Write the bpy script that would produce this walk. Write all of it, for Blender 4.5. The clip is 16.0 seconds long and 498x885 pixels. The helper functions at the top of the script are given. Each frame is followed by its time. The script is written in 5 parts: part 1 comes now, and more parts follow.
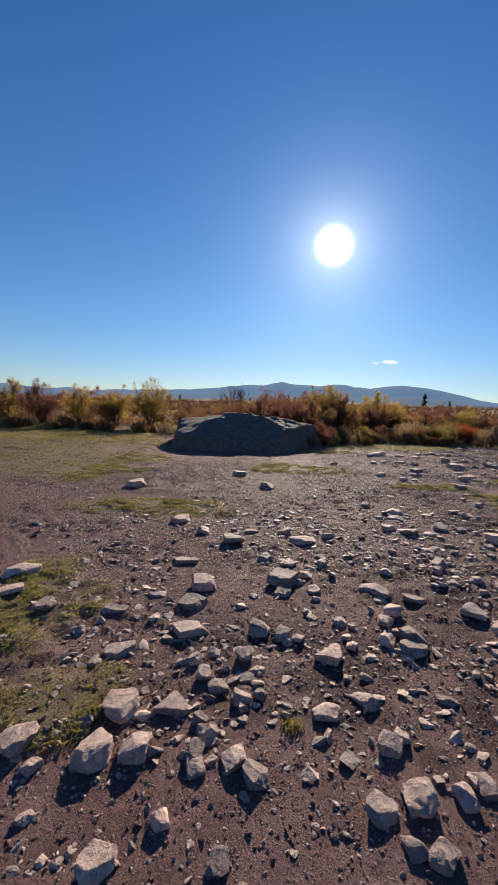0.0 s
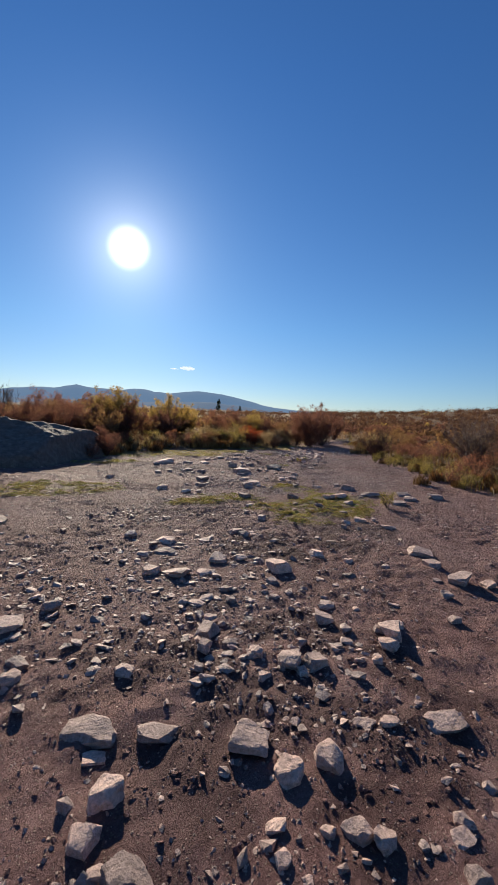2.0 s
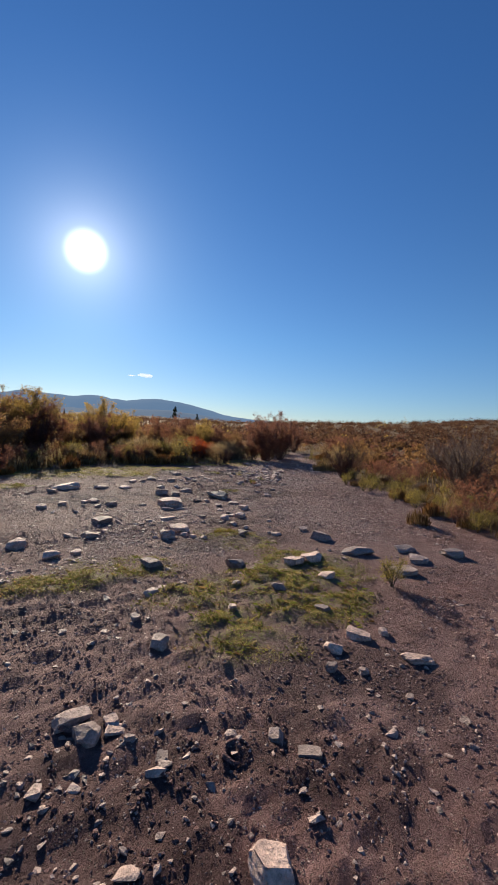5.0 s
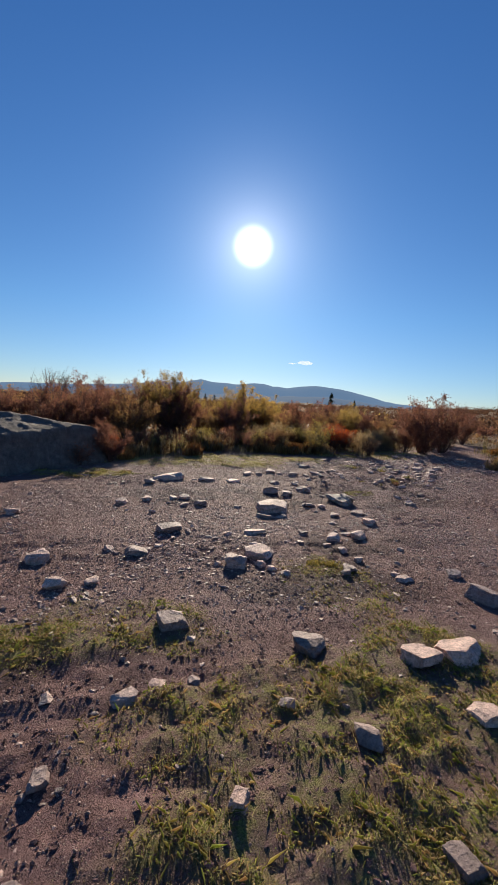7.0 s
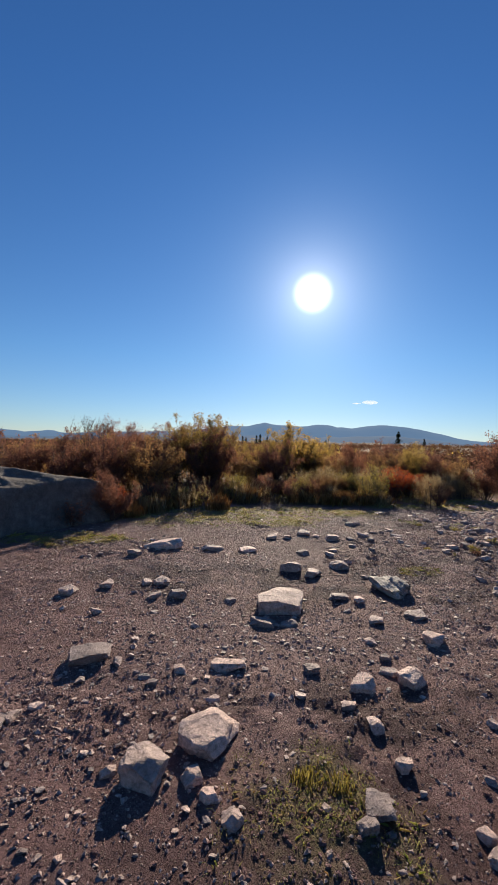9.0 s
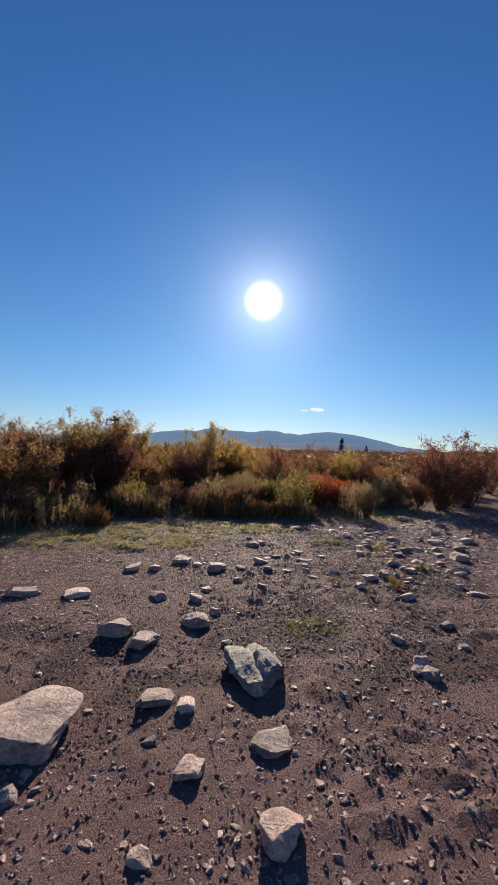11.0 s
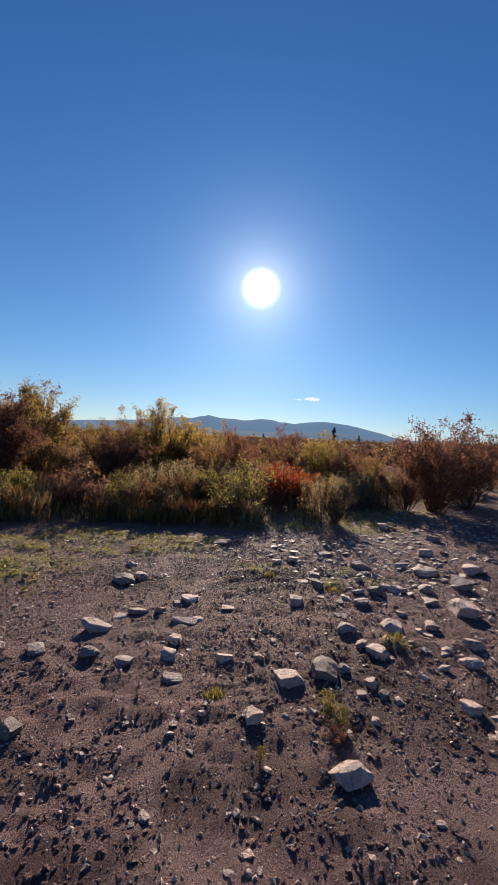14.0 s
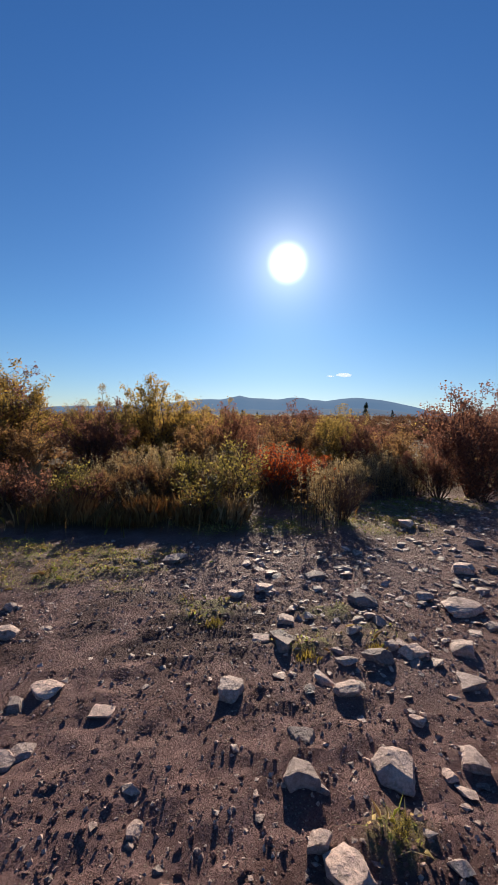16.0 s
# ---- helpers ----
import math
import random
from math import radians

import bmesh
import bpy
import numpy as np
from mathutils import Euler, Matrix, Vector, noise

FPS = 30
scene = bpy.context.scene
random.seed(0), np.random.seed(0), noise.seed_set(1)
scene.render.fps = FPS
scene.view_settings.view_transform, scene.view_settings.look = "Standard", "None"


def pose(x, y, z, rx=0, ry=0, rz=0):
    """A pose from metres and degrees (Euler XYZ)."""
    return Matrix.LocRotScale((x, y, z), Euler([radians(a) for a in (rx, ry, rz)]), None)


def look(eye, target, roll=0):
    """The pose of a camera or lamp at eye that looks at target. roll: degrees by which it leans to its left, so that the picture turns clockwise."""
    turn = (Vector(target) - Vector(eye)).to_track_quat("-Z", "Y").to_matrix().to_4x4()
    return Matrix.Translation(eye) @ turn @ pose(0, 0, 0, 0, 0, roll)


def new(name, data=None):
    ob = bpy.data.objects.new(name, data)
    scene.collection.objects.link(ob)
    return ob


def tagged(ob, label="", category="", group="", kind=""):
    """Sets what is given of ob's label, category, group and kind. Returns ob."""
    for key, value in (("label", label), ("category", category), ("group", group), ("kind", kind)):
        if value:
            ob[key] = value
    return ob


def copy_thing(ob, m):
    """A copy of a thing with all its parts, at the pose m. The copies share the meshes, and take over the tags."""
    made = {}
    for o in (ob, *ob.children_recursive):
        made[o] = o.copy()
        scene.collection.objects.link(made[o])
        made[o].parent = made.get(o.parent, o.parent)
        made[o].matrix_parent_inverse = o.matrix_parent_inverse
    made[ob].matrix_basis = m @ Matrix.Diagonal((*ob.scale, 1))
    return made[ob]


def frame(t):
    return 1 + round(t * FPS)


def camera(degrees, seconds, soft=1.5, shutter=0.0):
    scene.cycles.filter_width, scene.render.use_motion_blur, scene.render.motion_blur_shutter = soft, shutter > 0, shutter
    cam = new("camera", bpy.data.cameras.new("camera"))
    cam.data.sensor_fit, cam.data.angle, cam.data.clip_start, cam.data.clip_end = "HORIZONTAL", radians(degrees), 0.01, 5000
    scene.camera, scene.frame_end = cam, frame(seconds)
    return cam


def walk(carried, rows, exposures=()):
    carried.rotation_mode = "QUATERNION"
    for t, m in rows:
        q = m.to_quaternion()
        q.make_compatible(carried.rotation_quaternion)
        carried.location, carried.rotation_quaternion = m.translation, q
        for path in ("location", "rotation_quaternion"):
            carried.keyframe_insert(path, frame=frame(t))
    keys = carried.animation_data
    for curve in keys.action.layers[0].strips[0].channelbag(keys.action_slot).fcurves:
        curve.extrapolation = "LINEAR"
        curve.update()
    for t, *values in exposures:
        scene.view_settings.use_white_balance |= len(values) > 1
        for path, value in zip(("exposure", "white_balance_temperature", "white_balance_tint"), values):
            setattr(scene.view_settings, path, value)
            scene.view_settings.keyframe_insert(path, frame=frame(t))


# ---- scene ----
cam = camera(60.8, 16.0)
METRES, EYE, TILT, LEAN, TURN = 16.5, 1.5, 0.0, 0.0, 0.0
ROWS = [
    (0.0, 0.0, 0.0, 0.0, 0.61, -5.06, -2.51),
    (0.5, 0.012, 0.0207, 0.0004, -7.49, -4.45, -2.6),
    (1.0, 0.0233, 0.0406, -0.0002, -14.29, -3.97, -2.57),
    (1.5, 0.0381, 0.0622, -0.0012, -20.31, -3.63, -2.45),
    (2.0, 0.0521, 0.0872, -0.0013, -25.77, -3.31, -2.46),
    (2.5, 0.0675, 0.112, -0.0007, -30.51, -2.99, -2.55),
    (3.0, 0.0841, 0.1372, 0.0005, -33.96, -2.24, -2.82),
    (5.5, 0.1858, 0.2723, 0.003, -28.85, -1.62, -3.76),
    (6.0, 0.209, 0.2938, 0.0034, -21.77, -2.65, -4.25),
    (6.5, 0.2331, 0.318, 0.0018, -15.3, -3.87, -4.12),
    (7.0, 0.2524, 0.3438, 0.0012, -10.17, -4.82, -3.49),
    (7.5, 0.273, 0.371, 0.001, -6.18, -4.98, -2.56),
    (8.0, 0.2872, 0.4005, 0.0018, -3.2, -3.85, -1.92),
    (8.5, 0.3017, 0.4282, 0.0023, -1.59, -1.72, -1.73),
    (9.0, 0.317, 0.4558, 0.0058, -1.51, 0.51, -1.82),
    (9.5, 0.3319, 0.4853, 0.0053, -3.33, 1.65, -1.63),
    (10.0, 0.3526, 0.5134, 0.0042, -6.25, 1.29, -1.21),
    (12.5, 0.4431, 0.6482, 0.0018, -9.26, 1.63, -3.09),
    (13.0, 0.4585, 0.6758, 0.002, -8.97, 1.47, -3.49),
    (13.5, 0.4755, 0.7024, 0.0002, -9.03, 0.8, -3.65),
    (14.0, 0.4929, 0.7272, -0.0012, -9.12, -0.08, -3.53),
    (14.5, 0.5129, 0.75, -0.0008, -8.72, -0.87, -3.09),
    (15.0, 0.5312, 0.7764, -0.0015, -7.68, -1.41, -2.45),
    (15.5, 0.543, 0.8005, -0.0004, -6.39, -2.14, -1.81),
    (16.0, 0.5555, 0.8255, -0.001, -4.85, -3.0, -1.37),
]
walk(cam, [(t, pose(0, 0, EYE, TILT, LEAN, TURN) @ pose(METRES * x, METRES * y, METRES * z, 90 + pitch, roll, yaw)) for t, x, y, z, yaw, pitch, roll in ROWS])

# ---- world, sun ----
SUN_AZ, SUN_EL = 9.45, 19.95
SUN_DIR = Vector((math.sin(radians(SUN_AZ)) * math.cos(radians(SUN_EL)), math.cos(radians(SUN_AZ)) * math.cos(radians(SUN_EL)), math.sin(radians(SUN_EL))))
scene.view_settings.exposure = 0.72

world = bpy.data.worlds.new("sky")
scene.world = world
world.use_nodes = True
wt = world.node_tree
wt.nodes.clear()
w_out = wt.nodes.new("ShaderNodeOutputWorld")
w_sky = wt.nodes.new("ShaderNodeTexSky")
w_sky.sky_type = "NISHITA"
w_sky.sun_disc = False
w_sky.sun_elevation = radians(SUN_EL)
w_sky.sun_rotation = radians(SUN_AZ)
w_sky.altitude = 1400
w_sky.air_density, w_sky.dust_density, w_sky.ozone_density = 1.0, 0.3, 3.0
w_bg = wt.nodes.new("ShaderNodeBackground")
w_bg.inputs["Strength"].default_value = 0.0525
w_tint = wt.nodes.new("ShaderNodeMix")
w_tint.data_type, w_tint.blend_type = "RGBA", "MULTIPLY"
w_tint.inputs[0].default_value = 1.0
w_xyz = wt.nodes.new("ShaderNodeSeparateXYZ")
w_up = wt.nodes.new("ShaderNodeValToRGB")
w_up.color_ramp.elements.new(0.2)
for i, (p, c) in enumerate(((0.0, (0.78, 0.84, 0.96)), (0.2, (0.64, 0.93, 1.16)), (0.62, (0.49, 0.92, 1.36)))):
    w_up.color_ramp.elements[i].position, w_up.color_ramp.elements[i].color = p, (*c, 1)
wt.links.new(w_sky.outputs[0], w_tint.inputs[6])
wt.links.new(w_tint.outputs[2], w_bg.inputs[0])
# the bright sun and its soft aureole in the sky
w_co = wt.nodes.new("ShaderNodeTexCoord")
w_dot = wt.nodes.new("ShaderNodeVectorMath")
w_dot.operation = "DOT_PRODUCT"
w_dot.inputs[1].default_value = SUN_DIR
w_acos = wt.nodes.new("ShaderNodeMath")
w_acos.operation = "ARCCOSINE"
w_acos.use_clamp = False
w_disc = wt.nodes.new("ShaderNodeMapRange")
w_disc.interpolation_type = "SMOOTHSTEP"
for i, v in ((1, radians(0.3)), (2, radians(2.85)), (3, 1.2), (4, 0.0)):
    w_disc.inputs[i].default_value = v
w_fall = wt.nodes.new("ShaderNodeMath")
w_fall.operation = "MULTIPLY"
w_fall.inputs[1].default_value = -1 / radians(3.0)
w_exp = wt.nodes.new("ShaderNodeMath")
w_exp.operation = "EXPONENT"
w_halo = wt.nodes.new("ShaderNodeMath")
w_halo.operation = "MULTIPLY_ADD"
w_halo.inputs[1].default_value = 0.56
w_glow = wt.nodes.new("ShaderNodeBackground")
w_glow.inputs["Color"].default_value = (1.0, 0.97, 0.93, 1)
w_add = wt.nodes.new("ShaderNodeAddShader")
wt.links.new(w_co.outputs["Generated"], w_dot.inputs[0])
wt.links.new(w_co.outputs["Generated"], w_xyz.inputs[0])
wt.links.new(w_xyz.outputs["Z"], w_up.inputs[0])
wt.links.new(w_up.outputs["Color"], w_tint.inputs[7])
wt.links.new(w_dot.outputs["Value"], w_acos.inputs[0])
wt.links.new(w_acos.outputs[0], w_disc.inputs[0])
wt.links.new(w_acos.outputs[0], w_fall.inputs[0])
wt.links.new(w_fall.outputs[0], w_exp.inputs[0])
wt.links.new(w_exp.outputs[0], w_halo.inputs[0])
wt.links.new(w_disc.outputs[0], w_halo.inputs[2])
wt.links.new(w_halo.outputs[0], w_glow.inputs["Strength"])
wt.links.new(w_bg.outputs[0], w_add.inputs[0])
wt.links.new(w_glow.outputs[0], w_add.inputs[1])
wt.links.new(w_add.outputs[0], w_out.inputs[0])

sun_data = bpy.data.lights.new("sun", "SUN")
sun_data.energy, sun_data.angle, sun_data.color = 5.0, radians(0.53), (1.0, 0.87, 0.68)
sun_lamp = new("sun", sun_data)
sun_lamp.matrix_world = look(SUN_DIR * 60, (0, 0, 0))

# ---- materials ----


def material(name):
    m = bpy.data.materials.new(name)
    m.use_nodes = True
    nt = m.node_tree
    return m, nt, nt.nodes["Principled BSDF"], nt.nodes["Material Output"]


def node(nt, kind, **inputs):
    n = nt.nodes.new(kind)
    for k, v in inputs.items():
        n.inputs[k.replace("_", " ")].default_value = v
    return n


def noise_node(nt, scale, detail=6, rough=0.6, vec=None):
    n = node(nt, "ShaderNodeTexNoise", Scale=scale, Detail=detail, Roughness=rough)
    nt.links.new(vec if vec else place_node(nt), n.inputs["Vector"])
    return n.outputs["Fac"]


def place_node(nt):
    """World place, so that grain keeps its real size."""
    n = nt.nodes.new("ShaderNodeNewGeometry")
    return n.outputs["Position"]


def ramp(nt, fac, stops):
    r = nt.nodes.new("ShaderNodeValToRGB")
    while len(r.color_ramp.elements) < len(stops):
        r.color_ramp.elements.new(0.5)
    for e, (p, c) in zip(r.color_ramp.elements, stops):
        e.position = p
        e.color = (*c, 1) if len(c) == 3 else c
    nt.links.new(fac, r.inputs[0])
    return r.outputs["Color"]


def mix(nt, fac, a, b, blend="MIX"):
    n = nt.nodes.new("ShaderNodeMix")
    n.data_type, n.blend_type = "RGBA", blend
    for key, v in (("Factor_Float", fac), ("A_Color", a), ("B_Color", b)):
        sock = next(s for s in n.inputs if s.identifier == key)
        if isinstance(v, (int, float)):
            sock.default_value = v
        elif isinstance(v, tuple):
            sock.default_value = (*v, 1)
        else:
            nt.links.new(v, sock)
    return next(s for s in n.outputs if s.identifier == "Result_Color")


def bump(nt, height, strength, distance, after=None):
    b = node(nt, "ShaderNodeBump", Strength=strength, Distance=distance)
    nt.links.new(height, b.inputs["Height"])
    if after:
        nt.links.new(after, b.inputs["Normal"])
    return b.outputs["Normal"]


def soil_material():
    m, nt, bsdf, _ = material("trail_soil")
    big = noise_node(nt, 0.7, 4)
    mid = noise_node(nt, 6.0, 10, 0.78)
    fine = noise_node(nt, 60.0, 8, 0.7)
    base = ramp(nt, mid, [(0.25, (0.122, 0.06, 0.055)), (0.42, (0.23, 0.122, 0.112)), (0.58, (0.335, 0.19, 0.178)), (0.75, (0.47, 0.29, 0.276))])
    base = mix(nt, ramp(nt, big, [(0.38, (0, 0, 0)), (0.62, (0.6, 0.6, 0.6))]), base, (0.36, 0.23, 0.218))
    base = mix(nt, 0.75, base, ramp(nt, fine, [(0.3, (0.6, 0.58, 0.57)), (0.6, (1.05, 1.04, 1.03)), (0.74, (1.6, 1.57, 1.55))]), "MULTIPLY")
    # grit: small pale chips pressed into the soil
    vor = node(nt, "ShaderNodeTexVoronoi", Scale=95.0, Randomness=1.0)
    nt.links.new(place_node(nt), vor.inputs["Vector"])
    chip = ramp(nt, vor.outputs["Color"], [(0.68, (0, 0, 0)), (0.74, (0.6, 0.6, 0.6))])
    core = ramp(nt, vor.outputs["Distance"], [(0.32, (1, 1, 1)), (0.45, (0, 0, 0))])
    chip = mix(nt, 1.0, chip, core, "MULTIPLY")
    base = mix(nt, chip, base, (0.45, 0.36, 0.29))
    # damp churned soil
    wet = nt.nodes.new("ShaderNodeAttribute")
    wet.attribute_name = "damp"
    base = mix(nt, wet.outputs["Fac"], base, mix(nt, 1.0, base, (0.5, 0.48, 0.5), "MULTIPLY"))
    # short turf and moss
    att = nt.nodes.new("ShaderNodeAttribute")
    att.attribute_name = "turf"
    turf_col = ramp(nt, noise_node(nt, 9.0, 6, 0.7), [(0.3, (0.165, 0.125, 0.075)), (0.5, (0.27, 0.25, 0.09)), (0.7, (0.37, 0.38, 0.12))])
    turf_col = mix(nt, 0.8, turf_col, ramp(nt, noise_node(nt, 120.0, 4, 0.7), [(0.3, (0.45, 0.45, 0.4)), (0.7, (1.5, 1.5, 1.35))]), "MULTIPLY")
    patchy = ramp(nt, noise_node(nt, 22.0, 6, 0.75), [(0.38, (0.1, 0.1, 0.1)), (0.6, (1, 1, 1))])
    base = mix(nt, mix(nt, 1.0, att.outputs["Color"], patchy, "MULTIPLY"), base, turf_col)
    att2 = nt.nodes.new("ShaderNodeAttribute")
    att2.attribute_name = "heath"
    heath_col = ramp(nt, noise_node(nt, 0.35, 8, 0.75), [(0.3, (0.07, 0.04, 0.026)), (0.5, (0.13, 0.075, 0.035)), (0.7, (0.16, 0.115, 0.05))])
    base = mix(nt, att2.outputs["Fac"], base, heath_col)
    nt.links.new(base, bsdf.inputs["Base Color"])
    bsdf.inputs["Roughness"].default_value = 0.8
    bsdf.inputs["Specular IOR Level"].default_value = 0.12
    n1 = bump(nt, noise_node(nt, 11.0, 10, 0.72), 1.0, 0.16)
    n2 = bump(nt, noise_node(nt, 38.0, 8, 0.75), 0.9, 0.05, n1)
    n3 = bump(nt, chip, 0.9, 0.012, n2)
    nt.links.new(n3, bsdf.inputs["Normal"])
    return m


def stone_material(name, dark, mid_c, pale, rough=0.75, per_island=False, bands=False):
    m, nt, bsdf, _ = material(name)
    tc = nt.nodes.new("ShaderNodeTexCoord")
    geo = nt.nodes.new("ShaderNodeNewGeometry")
    info = nt.nodes.new("ShaderNodeObjectInfo")
    pos = geo.outputs["Position"]
    a = noise_node(nt, 7.0, 8, 0.65, pos)
    b = noise_node(nt, 45.0, 8, 0.7, pos)
    c = noise_node(nt, 230.0, 4, 0.7, pos)
    col = ramp(nt, a, [(0.28, dark), (0.5, mid_c), (0.75, pale)])
    tint = ramp(nt, geo.outputs["Random Per Island"] if per_island else info.outputs["Random"],
                [(0.0, (0.55, 0.52, 0.52)), (0.3, (0.9, 0.84, 0.81)), (0.7, (1.25, 1.13, 1.05)), (1.0, (1.5, 1.33, 1.2))])
    col = mix(nt, 1.0, col, tint, "MULTIPLY")
    col = mix(nt, 0.8, col, ramp(nt, b, [(0.3, (0.45, 0.43, 0.4)), (0.52, (1.0, 1.0, 1.0)), (0.72, (1.45, 1.45, 1.42))]), "MULTIPLY")
    col = mix(nt, ramp(nt, noise_node(nt, 12.0, 6, 0.7, pos), [(0.6, (0, 0, 0)), (0.68, (0.55, 0.55, 0.55))]), col, (0.07, 0.05, 0.042))
    h = b
    if bands:
        mp = nt.nodes.new("ShaderNodeMapping")
        mp.inputs["Scale"].default_value = (2.0, 6.5, 5.0)
        mp.inputs["Rotation"].default_value = (0, 0, 0.2)
        nt.links.new(tc.outputs["Object"], mp.inputs["Vector"])
        streak = noise_node(nt, 2.0, 8, 0.65, mp.outputs["Vector"])
        col = mix(nt, 0.8, col, ramp(nt, streak, [(0.3, (0.55, 0.53, 0.5)), (0.5, (0.95, 0.95, 0.95)), (0.7, (1.25, 1.24, 1.22))]), "MULTIPLY")
        h = streak
    nt.links.new(col, bsdf.inputs["Base Color"])
    bsdf.inputs["Roughness"].default_value = rough
    bsdf.inputs["Specular IOR Level"].default_value = 0.4
    n1 = bump(nt, a, 0.8, 0.06)
    n2 = bump(nt, h, 0.8, 0.018, n1)
    n3 = bump(nt, c, 0.6, 0.003, n2)
    nt.links.new(n3, bsdf.inputs["Normal"])
    return m


def leaf_material(name, colours, glow=0.6, rough=0.55, spec=0.05):
    """Thin leaves or blades: they reflect and let light through."""
    m, nt, bsdf, out = material(name)
    geo = nt.nodes.new("ShaderNodeNewGeometry")
    info = nt.nodes.new("ShaderNodeObjectInfo")
    k = len(colours) - 1
    col = ramp(nt, geo.outputs["Random Per Island"], [(i / max(k, 1), c) for i, c in enumerate(colours)])
    col = mix(nt, 0.7, col, ramp(nt, info.outputs["Random"], [(0, (0.75, 0.7, 0.7)), (0.5, (1, 1, 1)), (1, (1.25, 1.15, 0.95))]), "MULTIPLY")
    col = mix(nt, 0.5, col, ramp(nt, noise_node(nt, 2.2, 3), [(0.3, (0.55, 0.5, 0.5)), (0.7, (1.35, 1.3, 1.2))]), "MULTIPLY")
    nt.links.new(col, bsdf.inputs["Base Color"])
    bsdf.inputs["Roughness"].default_value = rough
    bsdf.inputs["Specular IOR Level"].default_value = spec
    tr = nt.nodes.new("ShaderNodeBsdfTranslucent")
    nt.links.new(mix(nt, 1.0, col, (1.5, 1.45, 1.3), "MULTIPLY"), tr.inputs["Color"])
    ms = nt.nodes.new("ShaderNodeMixShader")
    ms.inputs[0].default_value = glow
    nt.links.new(bsdf.outputs[0], ms.inputs[1])
    nt.links.new(tr.outputs[0], ms.inputs[2])
    nt.links.new(ms.outputs[0], out.inputs[0])
    return m


def bark_material(name, a, b):
    m, nt, bsdf, _ = material(name)
    nt.links.new(ramp(nt, noise_node(nt, 30.0, 5), [(0.35, a), (0.65, b)]), bsdf.inputs["Base Color"])
    bsdf.inputs["Roughness"].default_value = 0.8
    return m


def haze_glow_material(name, ground, air, amount):
    """Far land; the kilometres of bright air before it are painted on as emission."""
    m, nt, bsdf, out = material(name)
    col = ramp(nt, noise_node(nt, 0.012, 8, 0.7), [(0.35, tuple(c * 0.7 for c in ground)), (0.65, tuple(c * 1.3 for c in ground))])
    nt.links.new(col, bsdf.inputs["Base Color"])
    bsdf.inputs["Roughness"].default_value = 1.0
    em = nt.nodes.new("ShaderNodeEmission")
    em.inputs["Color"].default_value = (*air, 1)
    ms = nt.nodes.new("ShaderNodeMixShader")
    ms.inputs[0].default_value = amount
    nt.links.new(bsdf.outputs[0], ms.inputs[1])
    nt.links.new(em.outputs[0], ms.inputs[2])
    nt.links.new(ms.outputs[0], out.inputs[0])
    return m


SOIL = soil_material()
STONE = stone_material("grey_stone", (0.25, 0.185, 0.17), (0.46, 0.35, 0.32), (0.64, 0.51, 0.465))
CHIPS = stone_material("stone_chips", (0.22, 0.155, 0.14), (0.4, 0.3, 0.275), (0.58, 0.46, 0.42), per_island=True, rough=0.62)
SLAB = stone_material("banded_pale_stone", (0.17, 0.155, 0.145), (0.32, 0.295, 0.275), (0.5, 0.47, 0.44), bands=True)
BOULDER = stone_material("dark_boulder_stone", (0.07, 0.062, 0.058), (0.125, 0.113, 0.105), (0.21, 0.19, 0.175), rough=0.9)
YELLOW = leaf_material("yellow_green_leaves", [(0.12, 0.088, 0.042), (0.24, 0.175, 0.06), (0.4, 0.28, 0.08), (0.24, 0.195, 0.07)], 0.6)
RUST = leaf_material("rust_leaves", [(0.12, 0.074, 0.052), (0.19, 0.112, 0.064), (0.28, 0.165, 0.075), (0.23, 0.16, 0.078)], 0.58, spec=0.02)
WINE = leaf_material("dark_red_leaves", [(0.11, 0.058, 0.052), (0.17, 0.08, 0.064), (0.25, 0.125, 0.083)], 0.55, spec=0.02)
SCARLET = leaf_material("scarlet_leaves", [(0.2, 0.04, 0.02), (0.38, 0.07, 0.025), (0.46, 0.14, 0.035)], 0.55)
STRAW = leaf_material("dry_straw", [(0.2, 0.15, 0.09), (0.31, 0.24, 0.14), (0.43, 0.35, 0.22)], 0.45)
RUSSET = leaf_material("russet_grass", [(0.13, 0.075, 0.04), (0.23, 0.14, 0.065), (0.33, 0.23, 0.11)], 0.45)
FRESH = leaf_material("fresh_green_leaves", [(0.13, 0.11, 0.04), (0.24, 0.2, 0.06), (0.36, 0.3, 0.09)], 0.48)
TURF = leaf_material("short_turf_blades", [(0.21, 0.145, 0.085), (0.22, 0.225, 0.075), (0.29, 0.33, 0.1), (0.46, 0.38, 0.23), (0.32, 0.23, 0.14), (0.22, 0.28, 0.075)], 0.5)
MOOR = leaf_material("far_heath_leaves", [(0.07, 0.042, 0.034), (0.115, 0.063, 0.045), (0.16, 0.097, 0.055)], 0.4, 1.0, 0.0)
NEEDLES = leaf_material("spruce_needles", [(0.012, 0.02, 0.012), (0.025, 0.04, 0.02)], 0.15)
BARK = bark_material("grey_brown_bark", (0.035, 0.026, 0.022), (0.09, 0.07, 0.06))
REDTWIG = bark_material("reddish_twigs", (0.05, 0.025, 0.02), (0.12, 0.06, 0.045))

# ---- mesh helpers ----


def hash_grid(ix, iy, seed):
    n = (ix.astype(np.int64) * 374761393 + iy.astype(np.int64) * 668265263 + seed * 974711) & 0x7FFFFFFF
    n = ((n ^ (n >> 13)) * 1274126177) & 0x7FFFFFFF
    return ((n ^ (n >> 16)) & 0xFFFF) / 65535.0


